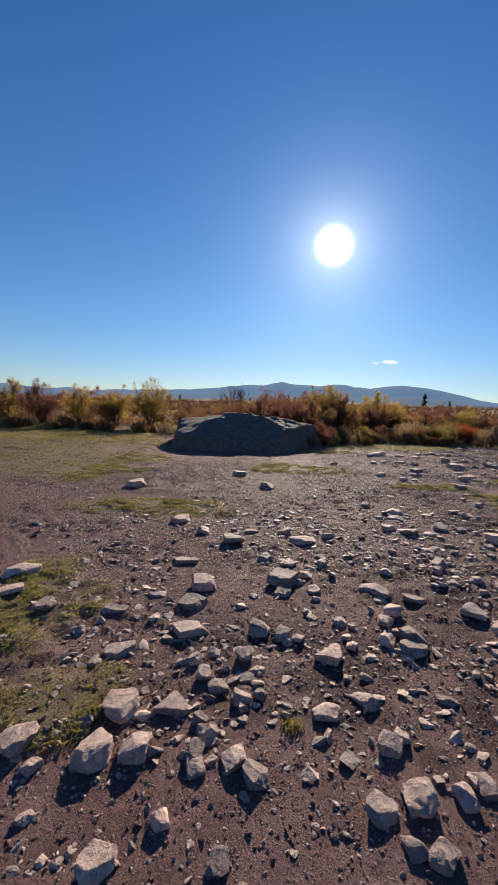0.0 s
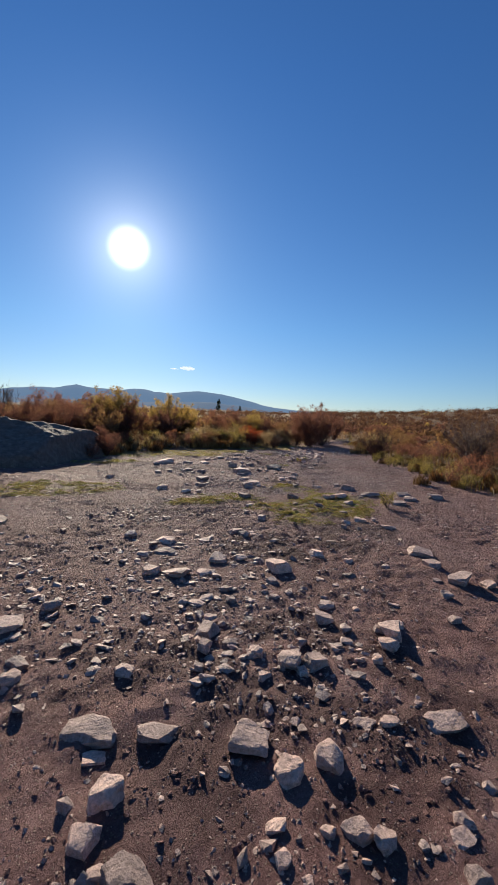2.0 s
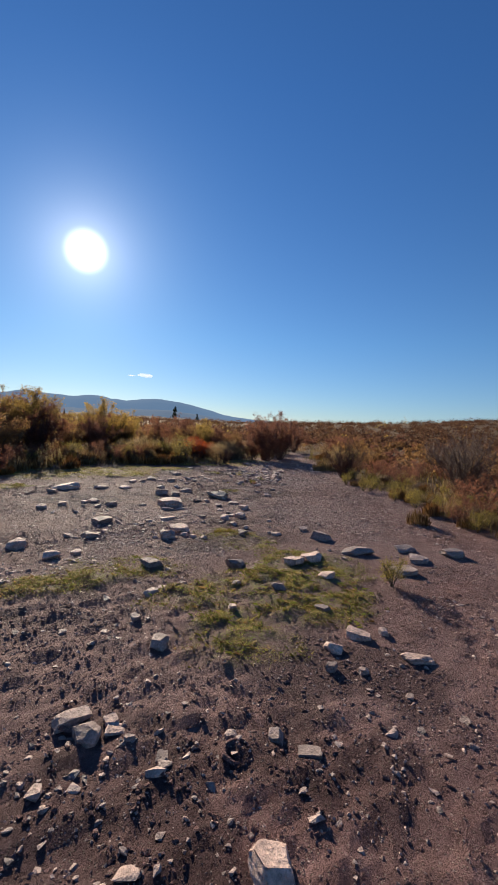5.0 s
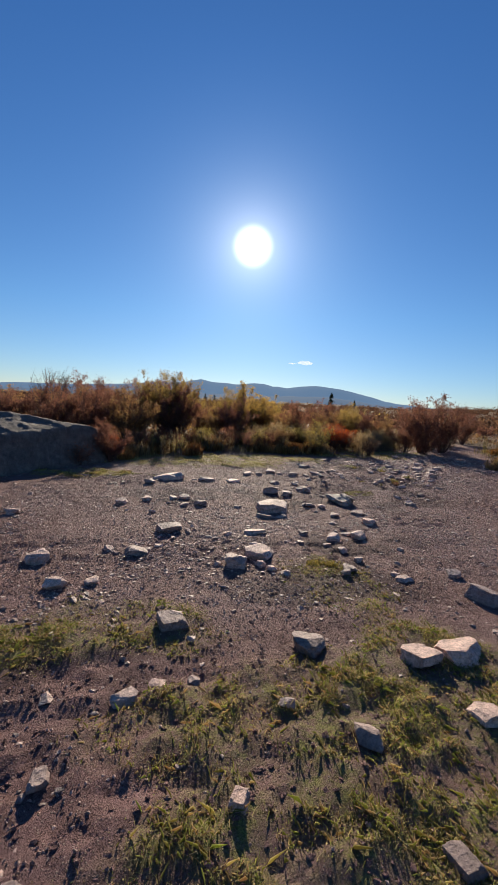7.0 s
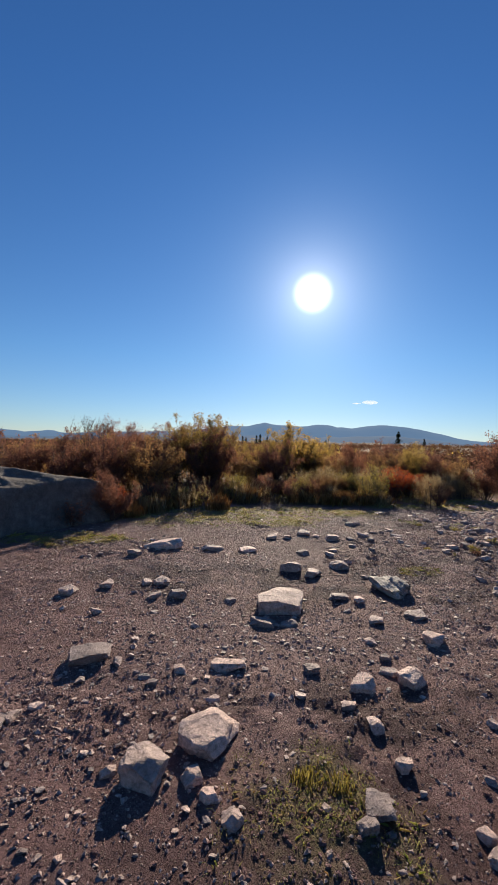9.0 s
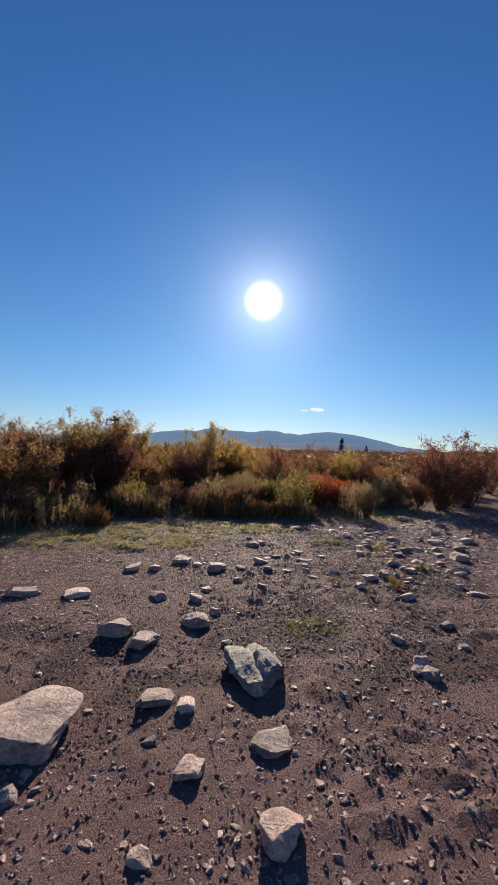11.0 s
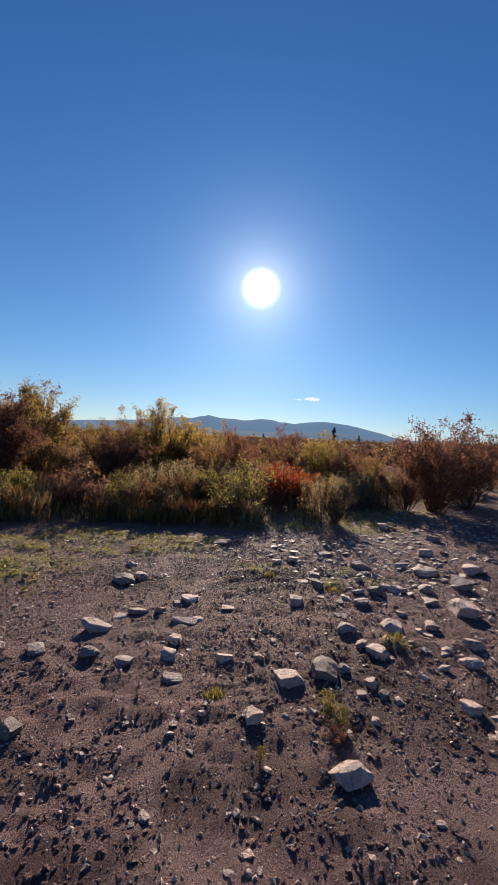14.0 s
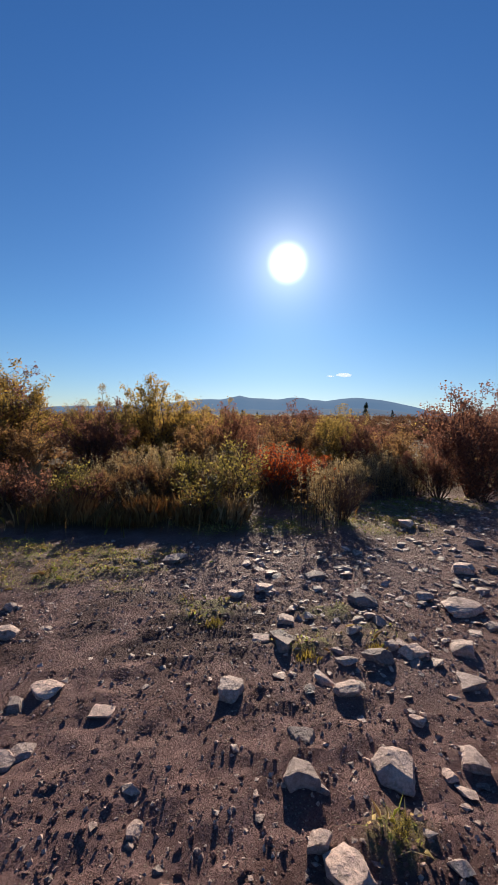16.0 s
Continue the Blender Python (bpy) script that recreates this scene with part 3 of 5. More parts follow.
ROCKS_E = [
    (0.25, 2.65, 0.12, 0.13, 0.05, 5),
    (0.68, 2.67, 0.06, 0.07, 0.03, -18),
    (-0.35, 2.67, 0.22, 0.18, 0.05, 5),
    (1.11, 2.68, 0.15, 0.16, 0.07, -18),
    (0.10, 2.70, 0.16, 0.18, 0.07, 5),
    (1.03, 2.76, 0.07, 0.06, 0.04, -17),
    (2.67, 2.80, 0.24, 0.13, 0.05, -17),
    (0.75, 2.82, 0.06, 0.07, 0.03, -18),
    (0.67, 2.85, 0.09, 0.10, 0.05, -17),
    (2.00, 2.85, 0.14, 0.16, 0.06, -17),
    (-1.41, 2.86, 0.12, 0.14, 0.05, 6),
    (1.80, 2.86, 0.14, 0.13, 0.06, -17),
    (-0.91, 2.88, 0.18, 0.10, 0.04, 6),
    (1.00, 2.90, 0.11, 0.12, 0.05, -17),
    (2.42, 2.92, 0.14, 0.08, 0.03, -16),
    (2.30, 2.98, 0.11, 0.09, 0.03, -17),
]
ROCKS_F = [
    (-0.38, 3.03, 0.21, 0.17, 0.06, 6),
    (1.09, 3.03, 0.15, 0.12, 0.06, -17),
    (1.71, 3.06, 0.18, 0.16, 0.08, -17),
    (-1.76, 3.08, 0.17, 0.14, 0.05, 6),
    (2.85, 3.15, 0.07, 0.06, 0.03, -31),
    (-0.67, 3.16, 0.15, 0.09, 0.03, 6),
    (0.55, 3.19, 0.08, 0.06, 0.03, -17),
    (1.07, 3.26, 0.10, 0.08, 0.03, -17),
    (0.30, 3.27, 0.12, 0.14, 0.05, -17),
    (1.34, 3.28, 0.19, 0.13, 0.04, -17),
    (2.71, 3.33, 0.07, 0.06, 0.04, -31),
    (0.56, 3.34, 0.12, 0.13, 0.05, -17),
    (-0.34, 3.36, 0.21, 0.17, 0.09, 6),
    (2.76, 3.39, 0.05, 0.06, 0.03, -31),
    (1.07, 3.40, 0.26, 0.16, 0.05, -16),
    (-1.88, 3.43, 0.31, 0.17, 0.06, 7),
]
ROCKS_G = [
    (2.26, 3.46, 0.08, 0.09, 0.04, -31),
    (2.94, 3.47, 0.15, 0.15, 0.07, -31),
    (0.45, 3.48, 0.08, 0.10, 0.05, -17),
    (2.01, 3.49, 0.07, 0.08, 0.04, -31),
    (2.37, 3.49, 0.16, 0.13, 0.07, -31),
    (0.31, 3.49, 0.22, 0.25, 0.09, -17),
    (3.67, 3.55, 0.09, 0.07, 0.05, -30),
    (3.07, 3.56, 0.17, 0.20, 0.08, -30),
    (2.23, 3.57, 0.15, 0.18, 0.07, -31),
    (0.53, 3.62, 0.12, 0.10, 0.04, -16),
    (3.18, 3.63, 0.09, 0.11, 0.05, -30),
    (1.80, 3.64, 0.05, 0.06, 0.03, -31),
    (3.02, 3.65, 0.08, 0.06, 0.03, -30),
    (1.69, 3.68, 0.06, 0.07, 0.04, -31),
    (1.98, 3.70, 0.06, 0.06, 0.03, -30),
    (2.07, 3.71, 0.09, 0.10, 0.05, -31),
]
ROCKS_H = [
    (1.76, 3.71, 0.04, 0.05, 0.02, -31),
    (2.42, 3.73, 0.07, 0.09, 0.04, -31),
    (1.29, 3.82, 0.12, 0.12, 0.05, -16),
    (0.58, 3.84, 0.10, 0.08, 0.04, -16),
    (1.97, 3.87, 0.09, 0.09, 0.05, -31),
    (1.79, 3.88, 0.09, 0.10, 0.05, -31),
    (4.03, 3.91, 0.11, 0.09, 0.05, -29),
    (-0.58, 3.91, 0.22, 0.18, 0.05, 7),
    (0.40, 3.91, 0.14, 0.11, 0.05, -16),
    (4.62, 3.93, 0.14, 0.12, 0.06, -29),
    (2.75, 3.95, 0.13, 0.15, 0.06, -30),
    (3.45, 3.95, 0.10, 0.06, 0.02, -29),
    (0.72, 3.97, 0.10, 0.12, 0.05, -15),
    (3.11, 4.00, 0.06, 0.06, 0.03, -30),
    (0.18, 4.02, 0.15, 0.14, 0.06, -16),
    (4.44, 4.09, 0.21, 0.24, 0.09, -29),
]
ROCKS_I = [
    (1.89, 4.09, 0.15, 0.18, 0.07, -31),
    (1.76, 4.10, 0.09, 0.07, 0.02, -31),
    (2.90, 4.10, 0.12, 0.11, 0.05, -30),
    (0.74, 4.15, 0.12, 0.14, 0.05, -15),
    (2.04, 4.18, 0.07, 0.06, 0.03, -30),
    (4.28, 4.22, 0.10, 0.08, 0.03, -28),
    (1.99, 4.29, 0.10, 0.10, 0.04, -30),
    (2.59, 4.39, 0.08, 0.07, 0.03, -30),
    (2.24, 4.49, 0.08, 0.09, 0.04, -30),
    (-0.16, 4.50, 0.24, 0.19, 0.09, 8),
    (4.56, 4.51, 0.15, 0.18, 0.07, -28),
    (1.97, 4.54, 0.14, 0.11, 0.03, -30),
    (1.87, 4.58, 0.08, 0.07, 0.05, -30),
    (3.53, 4.59, 0.11, 0.09, 0.05, -28),
    (2.07, 4.60, 0.12, 0.10, 0.03, -30),
    (0.62, 4.61, 0.29, 0.16, 0.06, -15),
]
ROCKS_J = [
    (3.22, 4.65, 0.10, 0.07, 0.02, -28),
    (4.06, 4.67, 0.08, 0.09, 0.04, -28),
    (2.29, 4.71, 0.12, 0.10, 0.04, -29),
    (2.75, 4.73, 0.11, 0.12, 0.05, -29),
    (-0.51, 4.82, 0.17, 0.17, 0.07, 9),
    (0.93, 4.82, 0.15, 0.12, 0.07, -14),
    (4.76, 4.87, 0.27, 0.21, 0.07, -27),
    (0.04, 4.92, 0.19, 0.13, 0.04, -14),
    (0.45, 4.93, 0.15, 0.16, 0.07, -14),
    (3.82, 4.96, 0.11, 0.09, 0.04, -27),
    (2.96, 4.98, 0.22, 0.23, 0.10, -28),
    (1.99, 5.00, 0.06, 0.07, 0.04, -29),
    (2.25, 5.11, 0.18, 0.12, 0.04, -29),
    (1.99, 5.19, 0.26, 0.21, 0.06, -29),
    (-0.85, 5.24, 0.25, 0.20, 0.08, 9),
    (3.59, 5.24, 0.16, 0.18, 0.07, -27),
]
ROCKS_K = [
    (2.88, 5.25, 0.14, 0.11, 0.06, -28),
    (1.78, 5.32, 0.15, 0.17, 0.07, -29),
    (2.72, 5.38, 0.14, 0.15, 0.06, -28),
    (2.49, 5.41, 0.17, 0.18, 0.07, -28),
    (4.07, 5.61, 0.12, 0.10, 0.03, -25),
    (4.88, 5.67, 0.05, 0.06, 0.03, -25),
    (3.98, 5.77, 0.09, 0.10, 0.05, -25),
    (2.06, 5.85, 0.22, 0.18, 0.05, -28),
    (1.82, 5.85, 0.14, 0.10, 0.03, -28),
    (3.78, 5.88, 0.07, 0.07, 0.04, -26),
    (3.43, 5.90, 0.06, 0.07, 0.03, -25),
    (5.28, 5.92, 0.22, 0.12, 0.04, -24),
    (4.82, 5.98, 0.08, 0.07, 0.04, -24),
    (3.32, 6.06, 0.05, 0.04, 0.03, -26),
    (4.65, 6.09, 0.09, 0.07, 0.05, -24),
    (2.62, 6.14, 0.17, 0.12, 0.03, -27),
]
ROCKS_L = [
    (3.28, 6.17, 0.10, 0.08, 0.03, -25),
    (3.15, 6.18, 0.13, 0.15, 0.06, -25),
    (3.28, 6.23, 0.07, 0.08, 0.04, -25),
    (2.16, 6.24, 0.26, 0.20, 0.07, -27),
    (4.83, 6.28, 0.14, 0.11, 0.06, -23),
    (5.36, 6.29, 0.08, 0.09, 0.05, -23),
    (3.10, 6.32, 0.19, 0.10, 0.04, -26),
    (5.15, 6.35, 0.19, 0.15, 0.06, -23),
    (1.82, 6.55, 0.14, 0.11, 0.06, -27),
    (2.45, 6.64, 0.14, 0.11, 0.03, -26),
    (5.21, 6.82, 0.10, 0.12, 0.04, -8),
    (3.75, 6.86, 0.13, 0.15, 0.06, -23),
    (4.48, 7.12, 0.09, 0.11, 0.05, -7),
    (6.81, 7.24, 0.29, 0.23, 0.06, -20),
    (-1.98, 7.29, 0.36, 0.29, 0.12, 13),
    (3.72, 7.31, 0.08, 0.10, 0.05, -6),
]
ROCKS_M = [
    (5.12, 7.37, 0.13, 0.15, 0.06, -6),
    (8.02, 7.44, 0.30, 0.24, 0.10, -18),
    (7.33, 7.46, 0.29, 0.23, 0.08, -19),
    (5.81, 7.46, 0.15, 0.17, 0.06, -6),
    (0.33, 7.71, 0.29, 0.23, 0.09, -10),
    (4.00, 7.77, 0.14, 0.12, 0.06, -6),
    (7.56, 7.83, 0.29, 0.16, 0.06, -18),
    (4.35, 7.88, 0.07, 0.07, 0.04, -5),
    (4.15, 7.90, 0.10, 0.06, 0.02, -5),
    (5.73, 7.95, 0.20, 0.23, 0.09, -5),
    (6.05, 7.95, 0.33, 0.24, 0.07, -5),
    (6.81, 8.01, 0.45, 0.25, 0.09, -18),
    (5.09, 8.16, 0.23, 0.27, 0.10, -5),
    (4.23, 8.47, 0.21, 0.17, 0.07, -4),
    (6.84, 8.72, 0.23, 0.26, 0.10, -3),
    (-0.23, 9.01, 0.33, 0.27, 0.11, -8),
]
ROCKS_N = [
    (3.32, 9.14, 0.22, 0.18, 0.08, -2),
    (6.34, 9.15, 0.17, 0.13, 0.04, -2),
    (3.58, 9.20, 0.12, 0.14, 0.05, -2),
    (6.91, 9.23, 0.14, 0.15, 0.06, -2),
    (6.31, 9.26, 0.08, 0.09, 0.04, 1),
    (5.82, 9.28, 0.09, 0.07, 0.05, 1),
    (5.26, 9.33, 0.10, 0.12, 0.05, 1),
    (5.90, 9.37, 0.13, 0.15, 0.06, 0),
    (5.15, 9.45, 0.08, 0.09, 0.04, 1),
    (6.50, 9.55, 0.06, 0.07, 0.03, 0),
    (5.06, 9.56, 0.10, 0.11, 0.05, 1),
    (4.65, 9.60, 0.08, 0.06, 0.04, 1),
    (4.83, 9.60, 0.22, 0.23, 0.10, 1),
    (6.11, 9.63, 0.09, 0.09, 0.05, 1),
    (3.00, 9.75, 0.24, 0.20, 0.10, -1),
    (5.12, 9.85, 0.31, 0.35, 0.10, 1),
]
ROCKS_O = [
    (3.87, 9.90, 0.23, 0.18, 0.08, -16),
    (6.07, 9.95, 0.10, 0.11, 0.05, 1),
    (3.60, 9.97, 0.11, 0.09, 0.05, -0),
    (3.99, 9.98, 0.10, 0.12, 0.04, 1),
    (6.78, 9.99, 0.07, 0.08, 0.04, 2),
    (4.09, 10.07, 0.09, 0.07, 0.04, 2),
    (5.97, 10.15, 0.10, 0.08, 0.04, 2),
    (5.13, 10.20, 0.09, 0.07, 0.04, 2),
    (6.12, 10.36, 0.17, 0.16, 0.07, 2),
    (4.71, 10.37, 0.08, 0.06, 0.04, 1),
    (6.48, 10.43, 0.20, 0.16, 0.09, 2),
    (4.87, 10.53, 0.11, 0.10, 0.05, 2),
    (5.81, 10.56, 0.12, 0.10, 0.05, 2),
    (6.37, 10.56, 0.16, 0.10, 0.03, 2),
    (5.21, 10.61, 0.26, 0.17, 0.05, 2),
    (4.41, 10.63, 0.08, 0.10, 0.05, 3),
]
ROCKS_P = [
    (4.20, 10.67, 0.31, 0.24, 0.09, 2),
    (6.41, 10.75, 0.10, 0.08, 0.05, 2),
    (6.38, 11.02, 0.10, 0.08, 0.04, 3),
    (6.92, 11.07, 0.18, 0.21, 0.08, 2),
    (4.90, 11.28, 0.08, 0.09, 0.04, 3),
    (2.23, 11.35, 0.18, 0.15, 0.07, 3),
    (5.75, 11.37, 0.16, 0.13, 0.04, 3),
    (5.51, 11.39, 0.25, 0.19, 0.05, 3),
    (6.57, 11.44, 0.13, 0.14, 0.06, 3),
    (3.95, 11.55, 0.10, 0.08, 0.05, 3),
    (7.01, 11.60, 0.25, 0.19, 0.05, 3),
    (5.72, 11.84, 0.49, 0.57, 0.13, 3),
    (5.21, 11.92, 0.12, 0.10, 0.04, 4),
    (6.55, 11.95, 0.11, 0.13, 0.05, 3),
    (4.41, 12.00, 0.12, 0.14, 0.05, 4),
    (4.65, 12.01, 0.18, 0.20, 0.08, 4),
]
ROCKS_Q = [
    (3.50, 12.05, 0.18, 0.20, 0.08, 4),
    (6.36, 12.06, 0.24, 0.19, 0.05, 4),
    (8.28, 12.21, 0.14, 0.16, 0.06, -6),
    (8.21, 12.26, 0.10, 0.11, 0.05, -6),
    (3.84, 12.29, 0.15, 0.18, 0.07, 4),
    (8.32, 12.39, 0.13, 0.15, 0.06, -6),
    (4.41, 12.41, 0.16, 0.19, 0.07, 4),
    (4.24, 12.42, 0.12, 0.14, 0.05, 4),
    (8.82, 12.61, 0.08, 0.09, 0.04, -5),
    (8.49, 12.69, 0.06, 0.05, 0.03, -5),
    (8.33, 12.77, 0.10, 0.12, 0.04, -5),
    (6.88, 12.81, 0.08, 0.09, 0.04, -6),
    (6.22, 12.83, 0.19, 0.22, 0.08, 4),
    (8.95, 13.03, 0.12, 0.12, 0.05, -4),
    (5.98, 13.06, 0.27, 0.22, 0.11, 6),
    (6.63, 13.19, 0.22, 0.18, 0.10, -4),
]
ROCKS_R = [
    (6.82, 13.45, 0.10, 0.11, 0.05, -4),
    (3.81, 13.58, 0.18, 0.15, 0.07, 5),
    (8.97, 13.77, 0.17, 0.14, 0.06, -3),
    (6.64, 13.79, 0.14, 0.16, 0.06, -3),
    (6.26, 13.89, 0.16, 0.18, 0.07, -3),
    (9.96, 13.95, 0.20, 0.14, 0.04, -2),
    (5.42, 13.99, 0.28, 0.21, 0.06, 6),
    (4.90, 14.00, 0.34, 0.19, 0.07, 6),
    (4.17, 14.08, 0.59, 0.33, 0.12, 6),
    (6.78, 14.14, 0.12, 0.14, 0.05, -3),
    (9.27, 14.15, 0.05, 0.06, 0.03, -5),
    (7.40, 14.19, 0.11, 0.13, 0.05, -2),
    (8.60, 14.22, 0.09, 0.10, 0.05, -6),
    (9.91, 14.24, 0.12, 0.14, 0.05, -5),
    (9.51, 14.33, 0.05, 0.06, 0.03, -5),
    (9.44, 14.40, 0.07, 0.08, 0.04, -6),
]
ROCKS_S = [
    (9.31, 14.42, 0.06, 0.07, 0.04, -4),
    (7.17, 14.50, 0.12, 0.10, 0.04, -1),
    (9.42, 14.51, 0.07, 0.08, 0.04, -5),
    (8.90, 14.59, 0.18, 0.14, 0.06, -5),
    (8.17, 14.65, 0.13, 0.10, 0.03, -5),
    (9.15, 14.66, 0.19, 0.22, 0.08, -5),
    (9.30, 14.68, 0.08, 0.10, 0.05, -5),
    (10.25, 14.68, 0.14, 0.16, 0.06, -4),
    (7.84, 14.82, 0.12, 0.12, 0.05, -1),
    (8.75, 14.86, 0.07, 0.06, 0.03, -5),
    (8.51, 14.86, 0.11, 0.09, 0.05, -4),
    (9.64, 14.89, 0.15, 0.17, 0.06, -4),
    (10.20, 14.89, 0.09, 0.08, 0.05, -4),
    (8.14, 14.92, 0.12, 0.13, 0.05, -4),
    (7.62, 14.95, 0.14, 0.14, 0.06, -1),
    (6.94, 14.95, 0.25, 0.20, 0.10, -1),
]
ROCKS_T = [
    (5.88, 14.95, 0.22, 0.18, 0.07, -1),
    (6.15, 14.97, 0.14, 0.16, 0.06, -1),
    (7.27, 14.99, 0.11, 0.13, 0.05, -0),
    (10.49, 14.99, 0.14, 0.13, 0.06, -4),
    (9.57, 15.00, 0.08, 0.09, 0.05, -4),
    (8.91, 15.11, 0.06, 0.07, 0.04, -4),
    (8.18, 15.13, 0.11, 0.12, 0.05, -4),
    (6.69, 15.17, 0.12, 0.14, 0.05, -0),
    (6.49, 15.26, 0.22, 0.20, 0.10, -0),
    (9.56, 15.28, 0.16, 0.13, 0.07, -4),
    (10.20, 15.28, 0.07, 0.06, 0.03, -3),
    (9.97, 15.31, 0.19, 0.22, 0.08, -4),
    (7.58, 15.34, 0.22, 0.17, 0.06, 0),
    (10.35, 15.34, 0.11, 0.12, 0.05, -4),
    (8.25, 15.47, 0.20, 0.11, 0.04, -3),
    (8.34, 15.50, 0.13, 0.10, 0.03, -3),
]
ROCKS_U = [
    (9.61, 15.53, 0.14, 0.11, 0.04, -3),
    (7.73, 15.54, 0.12, 0.10, 0.03, -3),
    (10.22, 15.61, 0.09, 0.07, 0.04, -3),
    (10.88, 15.64, 0.25, 0.25, 0.11, -3),
    (8.05, 15.64, 0.08, 0.06, 0.04, -4),
    (7.86, 15.65, 0.17, 0.13, 0.03, -3),
    (8.64, 15.75, 0.13, 0.11, 0.03, -3),
    (8.19, 15.80, 0.09, 0.10, 0.05, -3),
    (9.93, 15.83, 0.16, 0.13, 0.06, -3),
    (9.29, 15.86, 0.14, 0.16, 0.06, -3),
    (10.67, 15.89, 0.18, 0.15, 0.05, -2),
    (8.30, 15.91, 0.17, 0.14, 0.04, -3),
    (10.02, 16.11, 0.13, 0.10, 0.03, -2),
    (10.23, 16.13, 0.17, 0.14, 0.07, -2),
    (10.50, 16.20, 0.17, 0.14, 0.06, -2),
    (10.85, 16.23, 0.15, 0.18, 0.07, -2),
]
ROCKS_V = [
    (10.38, 16.28, 0.10, 0.09, 0.05, -2),
    (9.66, 16.31, 0.15, 0.17, 0.06, -2),
    (11.33, 16.34, 0.23, 0.26, 0.10, -2),
    (9.52, 16.40, 0.12, 0.09, 0.03, -2),
    (7.65, 16.42, 0.18, 0.18, 0.08, -2),
    (7.81, 16.52, 0.14, 0.14, 0.06, -2),
    (11.27, 16.54, 0.11, 0.12, 0.05, -2),
    (9.73, 16.69, 0.14, 0.12, 0.06, -2),
    (11.19, 16.81, 0.36, 0.24, 0.07, -1),
    (11.90, 16.89, 0.28, 0.32, 0.10, -1),
    (7.66, 16.92, 0.10, 0.10, 0.05, -1),
    (10.43, 16.98, 0.25, 0.20, 0.08, -1),
    (10.99, 17.02, 0.17, 0.14, 0.07, -1),
    (9.39, 17.12, 0.14, 0.11, 0.05, -1),
    (9.64, 17.25, 0.17, 0.14, 0.05, -0),
    (10.17, 17.58, 0.19, 0.15, 0.05, 0),
]
ROCKS_W = [
    (11.72, 17.66, 0.23, 0.19, 0.09, 0),
    (10.50, 17.76, 0.20, 0.16, 0.04, 1),
    (8.79, 18.00, 0.26, 0.20, 0.05, 1),
    (12.40, 18.53, 0.21, 0.17, 0.09, 2),
    (11.94, 19.40, 0.23, 0.27, 0.10, 3),
]
ROCKS = ROCKS_A + ROCKS_B + ROCKS_C + ROCKS_D + ROCKS_E + ROCKS_F + ROCKS_G + ROCKS_H + ROCKS_I + ROCKS_J + ROCKS_K + ROCKS_L + ROCKS_M + ROCKS_N + ROCKS_O + ROCKS_P + ROCKS_Q + ROCKS_R + ROCKS_S + ROCKS_T + ROCKS_U + ROCKS_V + ROCKS_W


def ground_at(x, y):
    return float(height(np.array([x]), np.array([y]))[0])


def build_rocks():
    rnd = random.Random(21)
    for x, y, length, depth, tall, turn in ROCKS:
        ob = new("rock", rnd.choice(ROCK_MESHES))
        ob.matrix_world = pose(x, y, ground_at(x, y) - 0.01, rnd.uniform(-9, 9), rnd.uniform(-10, 10), turn + rnd.choice((0, 180)) + rnd.uniform(-28, 28))
        ob.scale = (length, max(depth, 0.04), tall * 1.05)
        size = "large" if length > 0.3 else "medium" if length > 0.16 else "small"
        shape = "flat" if tall < 0.35 * length else "blocky" if tall < 0.8 * length else "upright"
        tagged(ob, f"{size} {shape} angular grey-brown rock lying loose on bare soil", "rock", "loose rocks on the trail")


build_rocks()


def build_slab():
    me = rock_mesh("rock_slab", 517, SLAB, cuts=9, bevel=0.025, rough=0.11, groove=0.16)
    ob = new("rock_slab", me)
    ob.matrix_world = pose(7.03, 12.34, ground_at(7.03, 12.34) - 0.01, 3, -4, 98)
    ob.scale = (0.62, 0.41, 0.16)
    tagged(ob, "large pale grey banded rock slab half sunk in soil", "rock")


build_slab()


